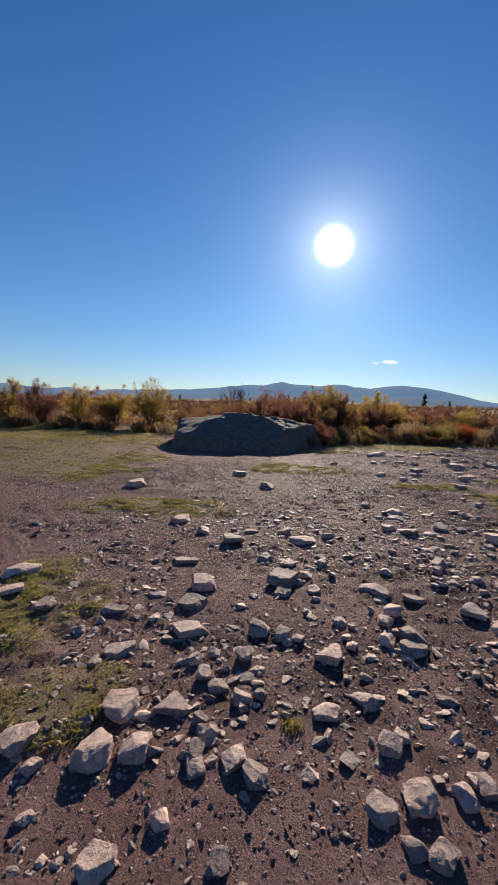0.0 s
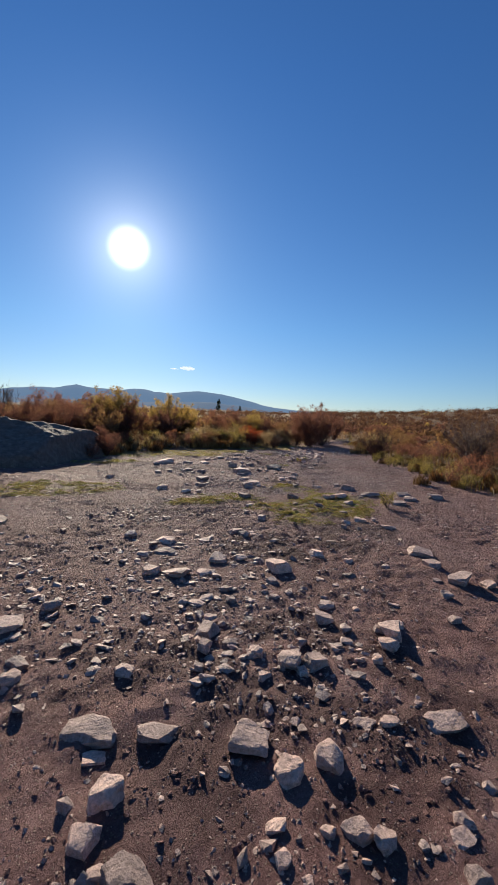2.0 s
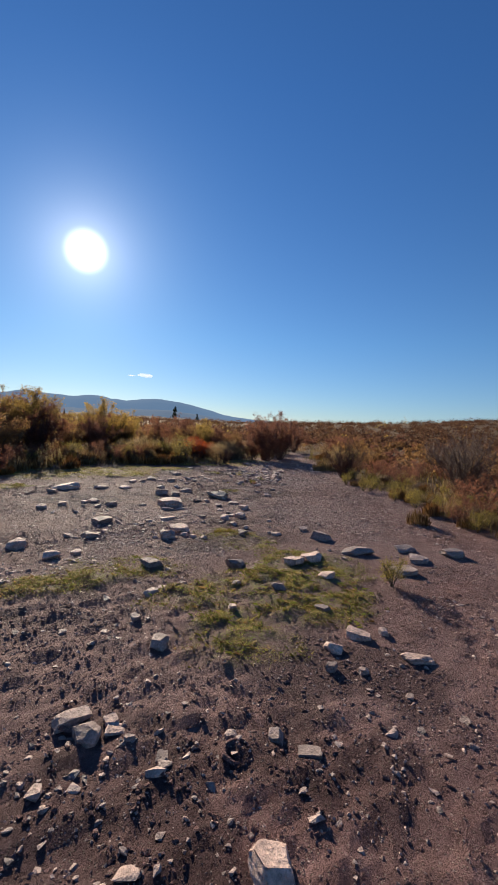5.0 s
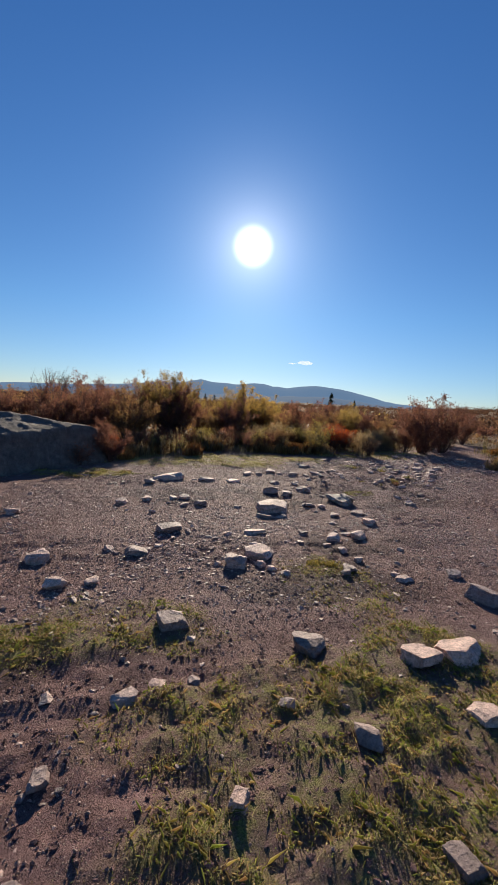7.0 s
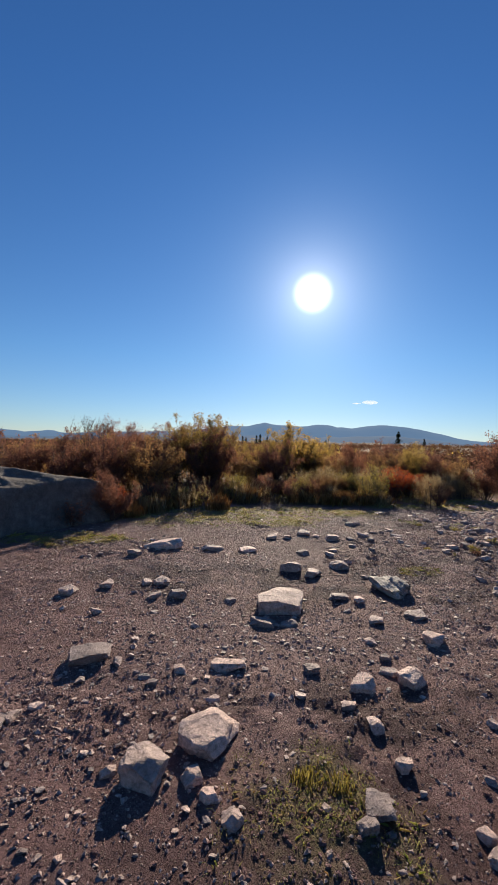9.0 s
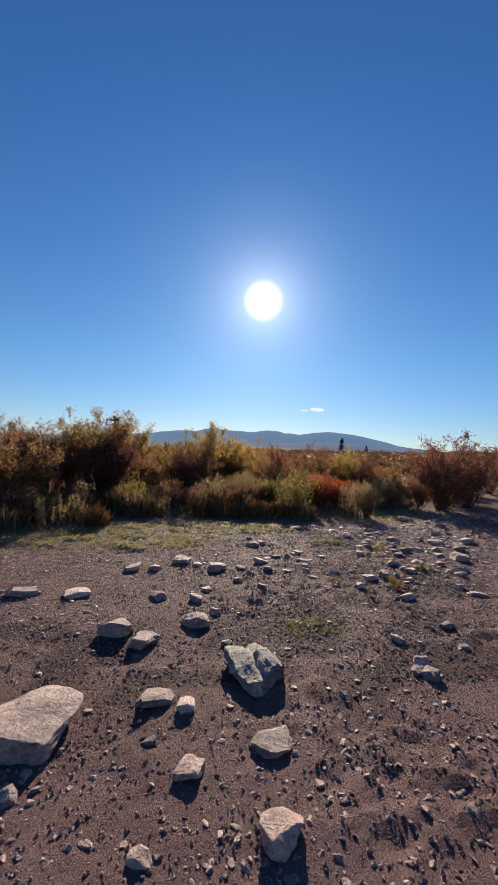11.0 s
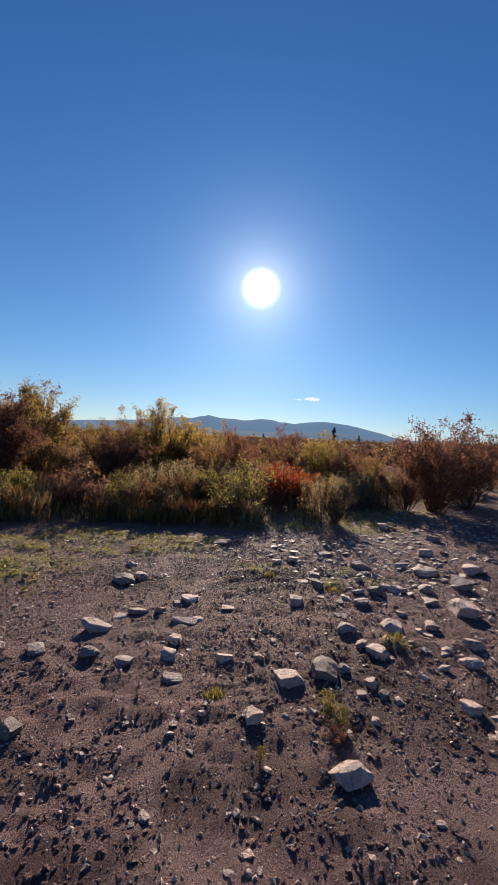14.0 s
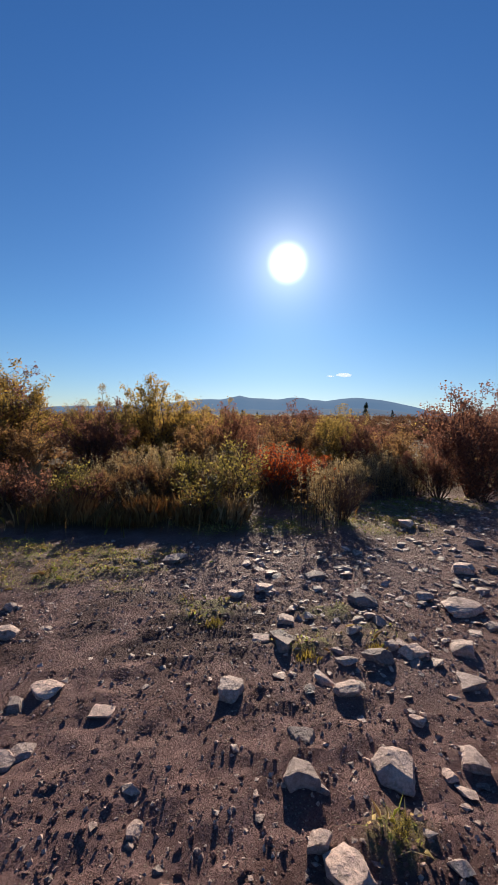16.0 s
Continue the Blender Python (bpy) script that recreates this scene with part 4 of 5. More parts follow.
def build_boulder():
    """The great dark outcrop at the edge of the clearing: a steep front, a long shaded slope up to its ridge, and a low tapering end."""
    bm = bmesh.new()
    bmesh.ops.create_icosphere(bm, subdivisions=6, radius=1.0)
    planes = [(Vector(n).normalized(), d) for n, d in (((0, -0.94, 0.34), 2.14), ((0, -0.4, 0.917), 1.16), ((0, 0.35, 0.94), 1.04), ((0.78, -0.52, 0.35), 1.72), ((0.35, -0.3, 0.89), 1.38),
                                                       ((0.95, 0.2, 0.25), 2.75), ((-0.93, -0.15, 0.3), 2.7), ((-0.6, -0.75, 0.28), 2.75), ((0, 1, 0.3), 2.5), ((-0.25, -0.2, 0.95), 1.35))]
    for v in bm.verts:
        d = v.co.normalized()
        r = 3.6
        for n, k in planes:
            c = n.dot(d)
            if c > 0.02:
                r = min(r, k / c)
        p = d * r
        bulk = 0.12 * noise.noise(p * 0.7) + 0.07 * noise.noise(p * 1.8) + 0.035 * noise.noise(p * 5) + 0.014 * noise.noise(p * 13)
        # cracks that follow the bedding, and small ledges between them
        bed = p.z * 2.6 + 0.35 * p.x + 1.3 * noise.noise(p * 0.9)
        crack = -0.035 * max(0.0, 1 - abs(bed - round(bed)) * 9) * (0.4 + noise.noise(p * 0.6 + Vector((5, 1, 2))))
        v.co = p + d * (bulk + crack)
    me = bpy.data.meshes.new("boulder")
    bm.to_mesh(me)
    bm.free()
    me.materials.append(BOULDER)
    me.polygons.foreach_set("use_smooth", [True] * len(me.polygons))
    ob = new("boulder", me)
    ob.matrix_world = pose(0.0, 15.4, 0.0)
    tagged(ob, "huge dark grey weathered boulder in its own shade", "boulder")


build_boulder()


def chip_shapes(count, seed):
    """Small sharp stones as bare hulls of few faces."""
    out = []
    for k in range(count):
        rnd = random.Random(seed + k)
        bm = bmesh.new()
        for _ in range(11):
            v = Vector((rnd.uniform(-1, 1), rnd.uniform(-1, 1), rnd.uniform(-1, 1)))
            v /= max(abs(v.x), abs(v.y), abs(v.z)) ** 0.45 * v.length ** 0.55
            bm.verts.new((v.x * 0.5, v.y * 0.42, v.z * 0.5))
        hull = bmesh.ops.convex_hull(bm, input=bm.verts)
        bmesh.ops.delete(bm, geom=list({g for g in hull["geom_interior"] + hull["geom_unused"] if isinstance(g, bmesh.types.BMVert)}), context="VERTS")
        bmesh.ops.triangulate(bm, faces=bm.faces)
        bm.verts.index_update()
        out.append((np.array([v.co[:] for v in bm.verts]), [[v.index for v in f.verts] for f in bm.faces]))
        bm.free()
    return out


def stony(x, y):
    """How stony the trail is: a rubble belt along the walk, thinning on turf and on the smooth worn parts."""
    belt = np.exp(-((x - 0.5 - 0.16 * (y - 3)) / 2.0) ** 2) * smooth(9.5, 6.0, y) * smooth(3.4, 2.0, x - 0.2 * (y - 3))
    right = np.exp(-(((x - 12.5) * 0.8 + (y - 17.5) * 0.25) / 2.4) ** 2) * smooth(13.2, 15.2, y)
    far = 0.55 * smooth(7, 10, y) * np.exp(-((x - 3.5) / 4.5) ** 2) + 0.9 * np.exp(-(((x - 10.9) / 1.7) ** 2 + ((y - 16.9) / 1.6) ** 2))
    k = 0.3 + 0.85 * belt + 1.0 * right + 0.4 * far
    k = k * (0.35 + 1.3 * smooth(0.38, 0.62, fbm(x * 0.9, y * 0.9, 3, 81)))
    return np.clip(k * (1 - 0.75 * turf_cover(x, y)) * smooth(-0.2, 0.5, inside_edge(x, y)), 0, 1)


def scatter(count, box, density, seed):
    rng = np.random.default_rng(seed)
    got = []
    have = 0
    for _ in range(60):
        p = np.stack([rng.uniform(box[0], box[1], count), rng.uniform(box[2], box[3], count)], 1)
        keep = rng.random(count) < density(p[:, 0], p[:, 1])
        got.append(p[keep])
        have += int(keep.sum())
        if have >= count:
            break
    return np.concatenate(got)[:count], rng


def build_chips(name, label, count, box, lo, hi, density, seed, power, mat=CHIPS, flat=(0.22, 0.48)):
    pts, rng = scatter(count, box, density, seed)
    shapes = chip_shapes(14, seed)
    z = height(pts[:, 0], pts[:, 1])
    verts, faces, base = [], [], 0
    which = rng.integers(len(shapes), size=len(pts))
    for k, (v, f) in enumerate(shapes):
        at, h = pts[which == k], z[which == k]
        n = len(at)
        s = lo + (hi - lo) * rng.random(n) ** power
        a = rng.random(n) * 6.283
        ca, sa = np.cos(a)[:, None], np.sin(a)[:, None]
        size = np.stack([s, s * rng.uniform(0.7, 1.1, n), s * rng.uniform(*flat, n)], 1)
        p = v[None] * size[:, None, :]
        tx, ty = rng.normal(0, 0.14, (2, n, 1))
        q = np.stack([p[:, :, 0] * ca - p[:, :, 1] * sa + at[:, :1], p[:, :, 0] * sa + p[:, :, 1] * ca + at[:, 1:], p[:, :, 2] + p[:, :, 0] * tx + p[:, :, 1] * ty + (h + size[:, 2] * 0.14)[:, None]], -1)
        verts.append(q.reshape(-1, 3))
        f = np.array(f)
        faces.append((base + (np.arange(n) * len(v))[:, None, None] + f[None]).reshape(-1, 3))
        base += n * len(v)
    faces = np.concatenate(faces)
    me = mesh_of(name, np.concatenate(verts), faces, mat)
    return tagged(new(name, me), label, name, kind="stuff")


build_chips("gravel", "small sharp grey stone chips strewn over the trail", 20000, (-8, 9, 0.8, 12), 0.009, 0.05, stony, 400, 3.2)
build_chips("gravel", "grey stone chips strewn over the far trail", 9000, (-2, 17, 8, 23), 0.012, 0.06, stony, 440, 3.2)
build_chips("rubble", "scattered fist-sized angular grey stones on the trail", 1500, (-8, 16, 1.6, 23), 0.035, 0.1, stony, 480, 2.6)
build_chips("rubble", "dense belt of hand-sized angular grey stones", 1250, (-2.5, 3.6, 1.6, 9.0), 0.035, 0.115, lambda x, y: stony(x, y) ** 2, 520, 2.6)
build_chips("rubble", "dense belt of angular grey stones beside the bushes", 800, (9.5, 15.5, 14.6, 22), 0.05, 0.16, lambda x, y: stony(x, y) ** 2, 540, 2.4)


build_chips("clods", "small dark clods of churned soil", 9000, (-2.5, 12, 1.2, 18), 0.01, 0.036, churned, 600, 2.0, SOIL, (0.3, 0.55))


def trodden(x, y):
    """Patches of soil broken up by hooves, lumpy and loose."""
    k = 0.9 * np.exp(-(((x - 8.0) / 1.6) ** 2 + ((y - 14.2) / 1.5) ** 2)) + 0.6 * np.exp(-(((x - 3.2) / 1.3) ** 2 + ((y - 7.2) / 1.3) ** 2))
    return np.clip(k * smooth(0.38, 0.6, fbm(x * 2.3, y * 2.3, 3, 47)), 0, 1)


build_chips("clods", "dark lumpy clods of trodden soil", 5600, (1, 11, 5, 17), 0.012, 0.038, trodden, 640, 2.0, SOIL, (0.3, 0.55))


def crumbly(x, y):
    """Loose crumbs of soil everywhere on the trodden ground, thicker in some patches."""
    return np.clip((0.25 + 0.9 * smooth(0.42, 0.64, fbm(x * 1.6, y * 1.6, 3, 57))) * smooth(0, 0.4, inside_edge(x, y)), 0, 1)


build_chips("clods", "brown crumbs of loose trail soil", 26000, (-3, 9, 0.9, 10.5), 0.008, 0.034, crumbly, 660, 2.6, SOIL, (0.3, 0.5))
build_chips("clods", "brown crumbs of loose soil on the far trail", 22000, (2, 14, 9, 18), 0.008, 0.034, crumbly, 680, 2.6, SOIL, (0.3, 0.5))


def build_hoofprint(x, y, turn, size):
    """A worn crescent rim pressed up round a hoof's edge."""
    bm = bmesh.new()
    rings = []
    for i in range(15):
        a = radians(-25 + 230 * i / 14)
        w = 0.012 * (0.35 + math.sin(math.pi * i / 14))
        r = size * (0.5 + 0.015 * math.sin(i * 2.1))
        rings.append([bm.verts.new((math.cos(a) * (r + k * w), math.sin(a) * (r + k * w), z * w * 1.1 - 0.004)) for k, z in ((-1.0, 0.0), (-0.35, 0.9), (0.45, 0.8), (1.3, 0.0))])
    for p, q in zip(rings, rings[1:]):
        for j in range(3):
            bm.faces.new((p[j], p[j + 1], q[j + 1], q[j]))
    me = bpy.data.meshes.new("hoofprint")
    bm.to_mesh(me)
    bm.free()
    me.materials.append(SOIL)
    ob = new("hoofprint", me)
    ob.matrix_world = pose(x, y, ground_at(x, y) + 0.003, 0, 0, turn)
    tagged(ob, "crescent hoofprint rim pressed into the brown soil", "hoofprint", "hoofprints on the trail")


for x, y, turn, size in ((3.53, 6.41, 10, 0.14), (3.12, 6.3, 60, 0.15), (3.85, 5.92, -10, 0.13), (3.75, 5.75, 40, 0.14)):
    build_hoofprint(x, y, turn, size)


def build_grit():
    """The finest crumbs of stone and soil: little four-sided chips, too many to count."""
    def dens(x, y):
        return np.clip((0.35 + 0.9 * stony(x, y)) * smooth(-0.2, 0.3, inside_edge(x, y)) * (1 - 0.6 * turf_cover(x, y)) * (0.4 + fbm(x * 1.7, y * 1.7, 3, 66)), 0, 1)
    for count, box, lo, hi, seed in ((60000, (-3.0, 8.0, 0.9, 10.5), 0.005, 0.022, 900), (56000, (2.0, 13.0, 8.5, 18.0), 0.006, 0.03, 910)):
        pts, rng = scatter(count, box, dens, seed)
        n = len(pts)
        z = height(pts[:, 0], pts[:, 1])
        s = (lo + (hi - lo) * rng.random(n) ** 2)[:, None, None]
        oct5 = np.array([(1, 0, 0), (0, 1, 0), (-1, 0, 0), (0, -1, 0), (0, 0, 0.85)]) * 0.5
        v = oct5[None] * s * rng.uniform(0.65, 1.2, (n, 5, 1))
        a = rng.uniform(0, 6.283, n)
        ca, sa = np.cos(a)[:, None], np.sin(a)[:, None]
        v = np.stack([v[:, :, 0] * ca - v[:, :, 1] * sa, v[:, :, 0] * sa + v[:, :, 1] * ca, v[:, :, 2]], -1) + rng.normal(0, 0.09, (n, 5, 3)) * s
        v += np.stack([pts[:, 0], pts[:, 1], z], 1)[:, None, :]
        i = (np.arange(n) * 5)[:, None]
        f = np.concatenate([i + [0, 1, 4], i + [1, 2, 4], i + [2, 3, 4], i + [3, 0, 4]])
        tagged(new("grit", mesh_of("grit", v.reshape(-1, 3), f, CHIPS)), "fine stone grit and soil crumbs on the trail", "stones", kind="stuff")


build_grit()


# ---- plants ----


class Plant:
    """Collects tubes for stems and small flat blades for leaves."""

    def __init__(self, seed):
        self.rng = np.random.default_rng(seed)
        self.sv, self.sf, self.lv, self.lf = [], [], [], []

    def tube(self, pts, r0, r1, sides=3):
        pts = np.asarray(pts, float)
        n = len(pts)
        base = sum(len(v) for v in self.sv)
        ang = np.arange(sides) * 2 * math.pi / sides
        ring = []
        for i, p in enumerate(pts):
            d = pts[min(i + 1, n - 1)] - pts[max(i - 1, 0)]
            d = d / (np.linalg.norm(d) + 1e-9)
            a = np.cross(d, (0.31, 0.95, 0.02))
            a /= np.linalg.norm(a) + 1e-9
            b = np.cross(d, a)
            r = r0 + (r1 - r0) * i / (n - 1)
            ring.append(p + r * (np.cos(ang)[:, None] * a + np.sin(ang)[:, None] * b))
        self.sv.append(np.concatenate(ring))
        for i in range(n - 1):
            for j in range(sides):
                k = (j + 1) % sides
                self.sf.append([base + i * sides + j, base + i * sides + k, base + (i + 1) * sides + k, base + (i + 1) * sides + j])

    def leaves(self, centres, size, slim=0.6, up=0.0):
        """Pointed leaves, folded a little along the middle."""
        c = np.asarray(centres, float)
        n = len(c)
        if not n:
            return
        r = self.rng
        d = r.normal(0, 1, (n, 3))
        d[:, 2] = d[:, 2] * 0.8 + up
        d /= np.linalg.norm(d, axis=1)[:, None]
        s = r.normal(0, 1, (n, 3))
        s -= d * (s * d).sum(1)[:, None]
        s /= np.linalg.norm(s, axis=1)[:, None]
        up_n = np.cross(d, s)
        L = (size * r.uniform(0.6, 1.25, n))[:, None]
        base = sum(len(v) for v in self.lv)
        quad = np.stack([c, c + d * L * 0.45 + s * L * slim * 0.5 + up_n * L * 0.1, c + d * L, c + d * L * 0.45 - s * L * slim * 0.5 + up_n * L * 0.1], 1)
        self.lv.append(quad.reshape(-1, 3))
        i = base + np.arange(n) * 4
        self.lf += np.stack([i, i + 1, i + 2, i + 3], 1).tolist()

    def blades(self, roots, length, width, lean, curl=0.3):
        """Grass blades: a bent strip that ends in a point."""
        c = np.asarray(roots, float)
        n = len(c)
        r = self.rng
        a = r.uniform(0, 6.283, n)
        out = np.stack([np.cos(a), np.sin(a), np.zeros(n)], 1)
        side = np.stack([-np.sin(a + r.normal(0, 0.6, n)), np.cos(a), np.zeros(n)], 1)
        L = (np.asarray(length) * r.uniform(0.55, 1.15, n))[:, None]
        t = np.abs(r.normal(0, lean, n))[:, None]
        up = np.array([0, 0, 1.0])
        mid = c + (up * 1.0 + out * t * 0.5) * L * 0.55
        tip = c + up * L * (1 - 0.35 * np.clip(t, 0, 1.6)) + out * L * (t * 0.9 + curl * r.uniform(0, 1, (n, 1)))
        w = (width * r.uniform(0.6, 1.2, n))[:, None]
        base = sum(len(v) for v in self.lv)
        pts = np.stack([c - side * w * 0.5, c + side * w * 0.5, mid + side * w * 0.4, tip, mid - side * w * 0.4], 1)
        self.lv.append(pts.reshape(-1, 3))
        i = base + np.arange(n) * 5
        self.lf += [[k, k + 1, k + 2, k + 3, k + 4] for k in i.tolist()]

    def stems_mesh(self, mat):
        return mesh_of("stems", np.concatenate(self.sv), self.sf, mat)

    def leaf_mesh(self, mat, name="foliage"):
        return mesh_of(name, np.concatenate(self.lv), self.lf, mat)


def shrub_parts(seed, tall, wide, stems, leaf_count, leaf, bark, leaf_mat, bare=0.25, twig=1.0, thick=0.022):
    """A many-stemmed shrub: stems fork from one stool, twigs fork from the stems, leaves sit on the twigs. bare: the share of its height with few leaves."""
    p = Plant(seed)
    r = p.rng
    spots = []
    for k in range(stems):
        a = r.uniform(0, 6.283)
        reach = wide * 0.5 * math.sqrt(r.uniform(0.02, 1))
        top = tall * (1 - 0.4 * (reach / (wide * 0.5)) ** 2) * r.uniform(0.74, 0.94)
        n = 6
        t = np.linspace(0, 1, n)
        rad = reach * (0.08 + 0.92 * t ** 1.3)
        pts = np.stack([np.cos(a) * rad, np.sin(a) * rad, top * t], 1)
        pts[1:] += r.normal(0, 0.03 * tall, (n - 1, 3)) * np.array([1, 1, 0.4])
        pts[0, 2] = -0.05
        p.tube(pts, thick * r.uniform(0.6, 1), 0.004, 4)
        spots += [(pts[i], pts[i + 1]) for i in (2, 3, 4)]
        for _ in range(int(6 * twig)):
            u = r.uniform(0.14, 0.98)
            i = min(int(u * (n - 1)), n - 2)
            q = pts[i] + (pts[i + 1] - pts[i]) * (u * (n - 1) - i)
            d = np.array([np.cos(a), np.sin(a), 0]) * 0.35 + r.normal(0, 0.75, 3)
            d[2] = abs(d[2]) * 0.8 + 0.35
            d /= np.linalg.norm(d)
            L = tall * r.uniform(0.12, 0.3) * (1.15 - 0.72 * u)
            e = [q, q + d * L * 0.5 + r.normal(0, 0.02, 3), q + d * L + np.array([0, 0, 0.05 * tall]) + r.normal(0, 0.03, 3)]
            p.tube(e, 0.006, 0.002)
            for _ in range(2):
                v = r.uniform(0.3, 1.0)
                q2 = e[0] + (e[2] - e[0]) * v
                d2 = d * 0.5 + r.normal(0, 0.6, 3)
                d2 /= np.linalg.norm(d2)
                e2 = q2 + d2 * L * r.uniform(0.3, 0.6)
                p.tube([q2, e2], 0.003, 0.0012)
                spots.append((q2, e2))
            spots.append((e[1], e[2]))
    spots = [s for s in spots if s[1][2] > bare * tall * r.uniform(0.3, 1.3)]
    A, B = np.array([s[0] for s in spots]), np.array([s[1] for s in spots])
    # leaves gather on some twigs and leave others thin
    wgt = r.uniform(0, 1, len(spots)) ** 0.9 + 0.1
    pick = r.choice(len(spots), leaf_count, p=wgt / wgt.sum())
    u = r.uniform(0.1, 1.08, leaf_count)[:, None]
    p.leaves(A[pick] + (B[pick] - A[pick]) * u + r.normal(0, 0.045, (leaf_count, 3)), leaf)
    return p.stems_mesh(bark), p.leaf_mesh(leaf_mat)


def thing(name, parts, label, category, group=""):
    """An Empty at the plant's foot with its parts."""
    root = tagged(new(name), label, category, group)
    for pname, me in parts:
        tagged(part(pname, me, root), kind="stuff")
    root.location = (0, 0, -500)
    return root


PROTOS = []


def proto(name, parts, label, category, group=""):
    root = thing(name, parts, label, category, group)
    PROTOS.append(root)
    return root


def put(root, x, y, scale=1.0, turn=None, squash=1.0, rnd=random.Random(77)):
    turn = rnd.uniform(0, 360) if turn is None else turn
    ob = copy_thing(root, pose(x, y, ground_at(x, y), 0, 0, turn))
    ob.scale = (scale, scale, scale * squash)
    return ob


def shrub_kind(name, label, group, count, seed, bark, leaf_mat, **kw):
    out = []
    for k in range(count):
        st, lf = shrub_parts(seed + k, bark=bark, leaf_mat=leaf_mat, **kw)
        out.append(proto(name, [("branchwork", st), ("crown", lf)], label, "shrub", group))
    return out


TALL = shrub_kind("shrub", "tall many-stemmed shrub with sparse yellow-green autumn leaves", "tall yellowing shrubs", 4, 1000, BARK, YELLOW, tall=2.3, wide=1.9, stems=20, leaf_count=9500, leaf=0.05, bare=0.06)
ORANGE = shrub_kind("shrub", "rounded shrub with rust-orange autumn leaves", "rust-coloured shrubs", 3, 1100, BARK, RUST, tall=1.5, wide=1.7, stems=16, leaf_count=6800, leaf=0.048, bare=0.03)
DARK = shrub_kind("shrub", "dense twiggy shrub with dark red-brown leaves", "dark red shrubs", 3, 1200, REDTWIG, WINE, tall=2.1, wide=2.1, stems=26, leaf_count=10500, leaf=0.046, bare=0.02, twig=1.2)
BARE = shrub_kind("shrub", "nearly leafless twiggy grey-brown shrub", "leafless shrubs", 2, 1300, REDTWIG, RUST, tall=1.7, wide=1.8, stems=40, leaf_count=700, leaf=0.03, bare=0.1, twig=2.0, thick=0.013)
RED = shrub_kind("blueberry_bush", "low bush with glowing scarlet-orange autumn leaves", "scarlet bushes", 2, 1400, REDTWIG, SCARLET, tall=0.95, wide=1.0, stems=20, leaf_count=2200, leaf=0.034, bare=0.35, thick=0.01)
SMALL = shrub_kind("shrub", "small greenish-yellow shrub among dry grass", "small green shrubs", 2, 1500, BARK, FRESH, tall=0.9, wide=0.8, stems=11, leaf_count=1100, leaf=0.04, bare=0.15, thick=0.01)
LOWRUST = shrub_kind("shrub", "low brown-red heath shrub", "low heath shrubs", 3, 1600, REDTWIG, WINE, tall=0.75, wide=1.1, stems=12, leaf_count=800, leaf=0.045, bare=0.05, thick=0.008, twig=0.6)

# thinner make of the same shrubs, for the heath further back
BACK = [shrub_kind("shrub", "heath shrub with rust-orange autumn leaves", "heath shrubs", 2, 1700, BARK, RUST, tall=1.5, wide=1.8, stems=8, leaf_count=1050, leaf=0.1, bare=0.05, twig=0.45),
        shrub_kind("shrub", "heath shrub with dark red-brown leaves", "heath shrubs", 2, 1720, REDTWIG, WINE, tall=1.7, wide=2.0, stems=9, leaf_count=1050, leaf=0.095, bare=0.05, twig=0.6),
        shrub_kind("shrub", "heath shrub with yellow-green autumn leaves", "heath shrubs", 2, 1740, BARK, YELLOW, tall=1.9, wide=1.8, stems=8, leaf_count=1050, leaf=0.095, bare=0.12, twig=0.5)]


def stalk_parts(seed, tall, wide, stalks, stem_mat, head_mat):
    """Dry goldenrod: upright stalks with narrow leaves and feathery seed heads."""
    p = Plant(seed)
    r = p.rng
    spots, heads = [], []
    for _ in range(stalks):
        a, d = r.uniform(0, 6.283), wide * 0.5 * math.sqrt(r.uniform(0, 1))
        x, y = math.cos(a) * d, math.sin(a) * d
        t = tall * r.uniform(0.6, 1.05)
        lx, ly = r.normal(0, 0.09, 2) * t
        pts = [(x, y, -0.04), (x + lx * 0.3, y + ly * 0.3, t * 0.5), (x + lx, y + ly, t)]
        p.tube(pts, 0.004, 0.002)
        for _ in range(16):
            u = r.uniform(0.12, 0.95)
            spots.append((x + lx * u, y + ly * u, t * u))
        for _ in range(18):
            u = r.uniform(0, 1)
            heads.append((x + lx + r.normal(0, 0.018), y + ly + r.normal(0, 0.018), t * (0.74 + 0.28 * u)))
    p.leaves(spots, 0.06, 0.22, 0.5)
    lf = p.leaf_mesh(stem_mat, "leaves")
    p.lv, p.lf = [], []
    p.leaves(heads, 0.035, 0.5, 0.6)
    return [("stalkwork", p.stems_mesh(BARK)), ("foliage", lf), ("seed_fluff", p.leaf_mesh(head_mat, "seed_fluff"))]


def tussock_parts(seed, tall, wide, blades, mat):
    p = Plant(seed)
    r = p.rng
    a, d = r.uniform(0, 6.283, blades), wide * 0.5 * np.sqrt(r.uniform(0, 1, blades))
    p.blades(np.stack([np.cos(a) * d, np.sin(a) * d, np.full(blades, -0.03)], 1), tall * (1.05 - 0.4 * (d / wide * 2)), 0.006, 0.2, 0.18)
    return [("tuft", p.leaf_mesh(mat, "tuft"))]


GOLD = [proto("goldenrod_clump", stalk_parts(2000 + k, 0.85, 0.7, 20, (FRESH, RUSSET, STRAW)[k], STRAW), "clump of dry goldenrod stalks with pale seed heads", "wildflower", "goldenrod clumps") for k in range(3)]
PALE = [proto("goldenrod_clump", stalk_parts(2050 + k, 0.8, 0.7, 30, STRAW, STRAW), "clump of bleached straw-coloured seed stalks", "wildflower", "bleached stalk clumps") for k in range(2)]
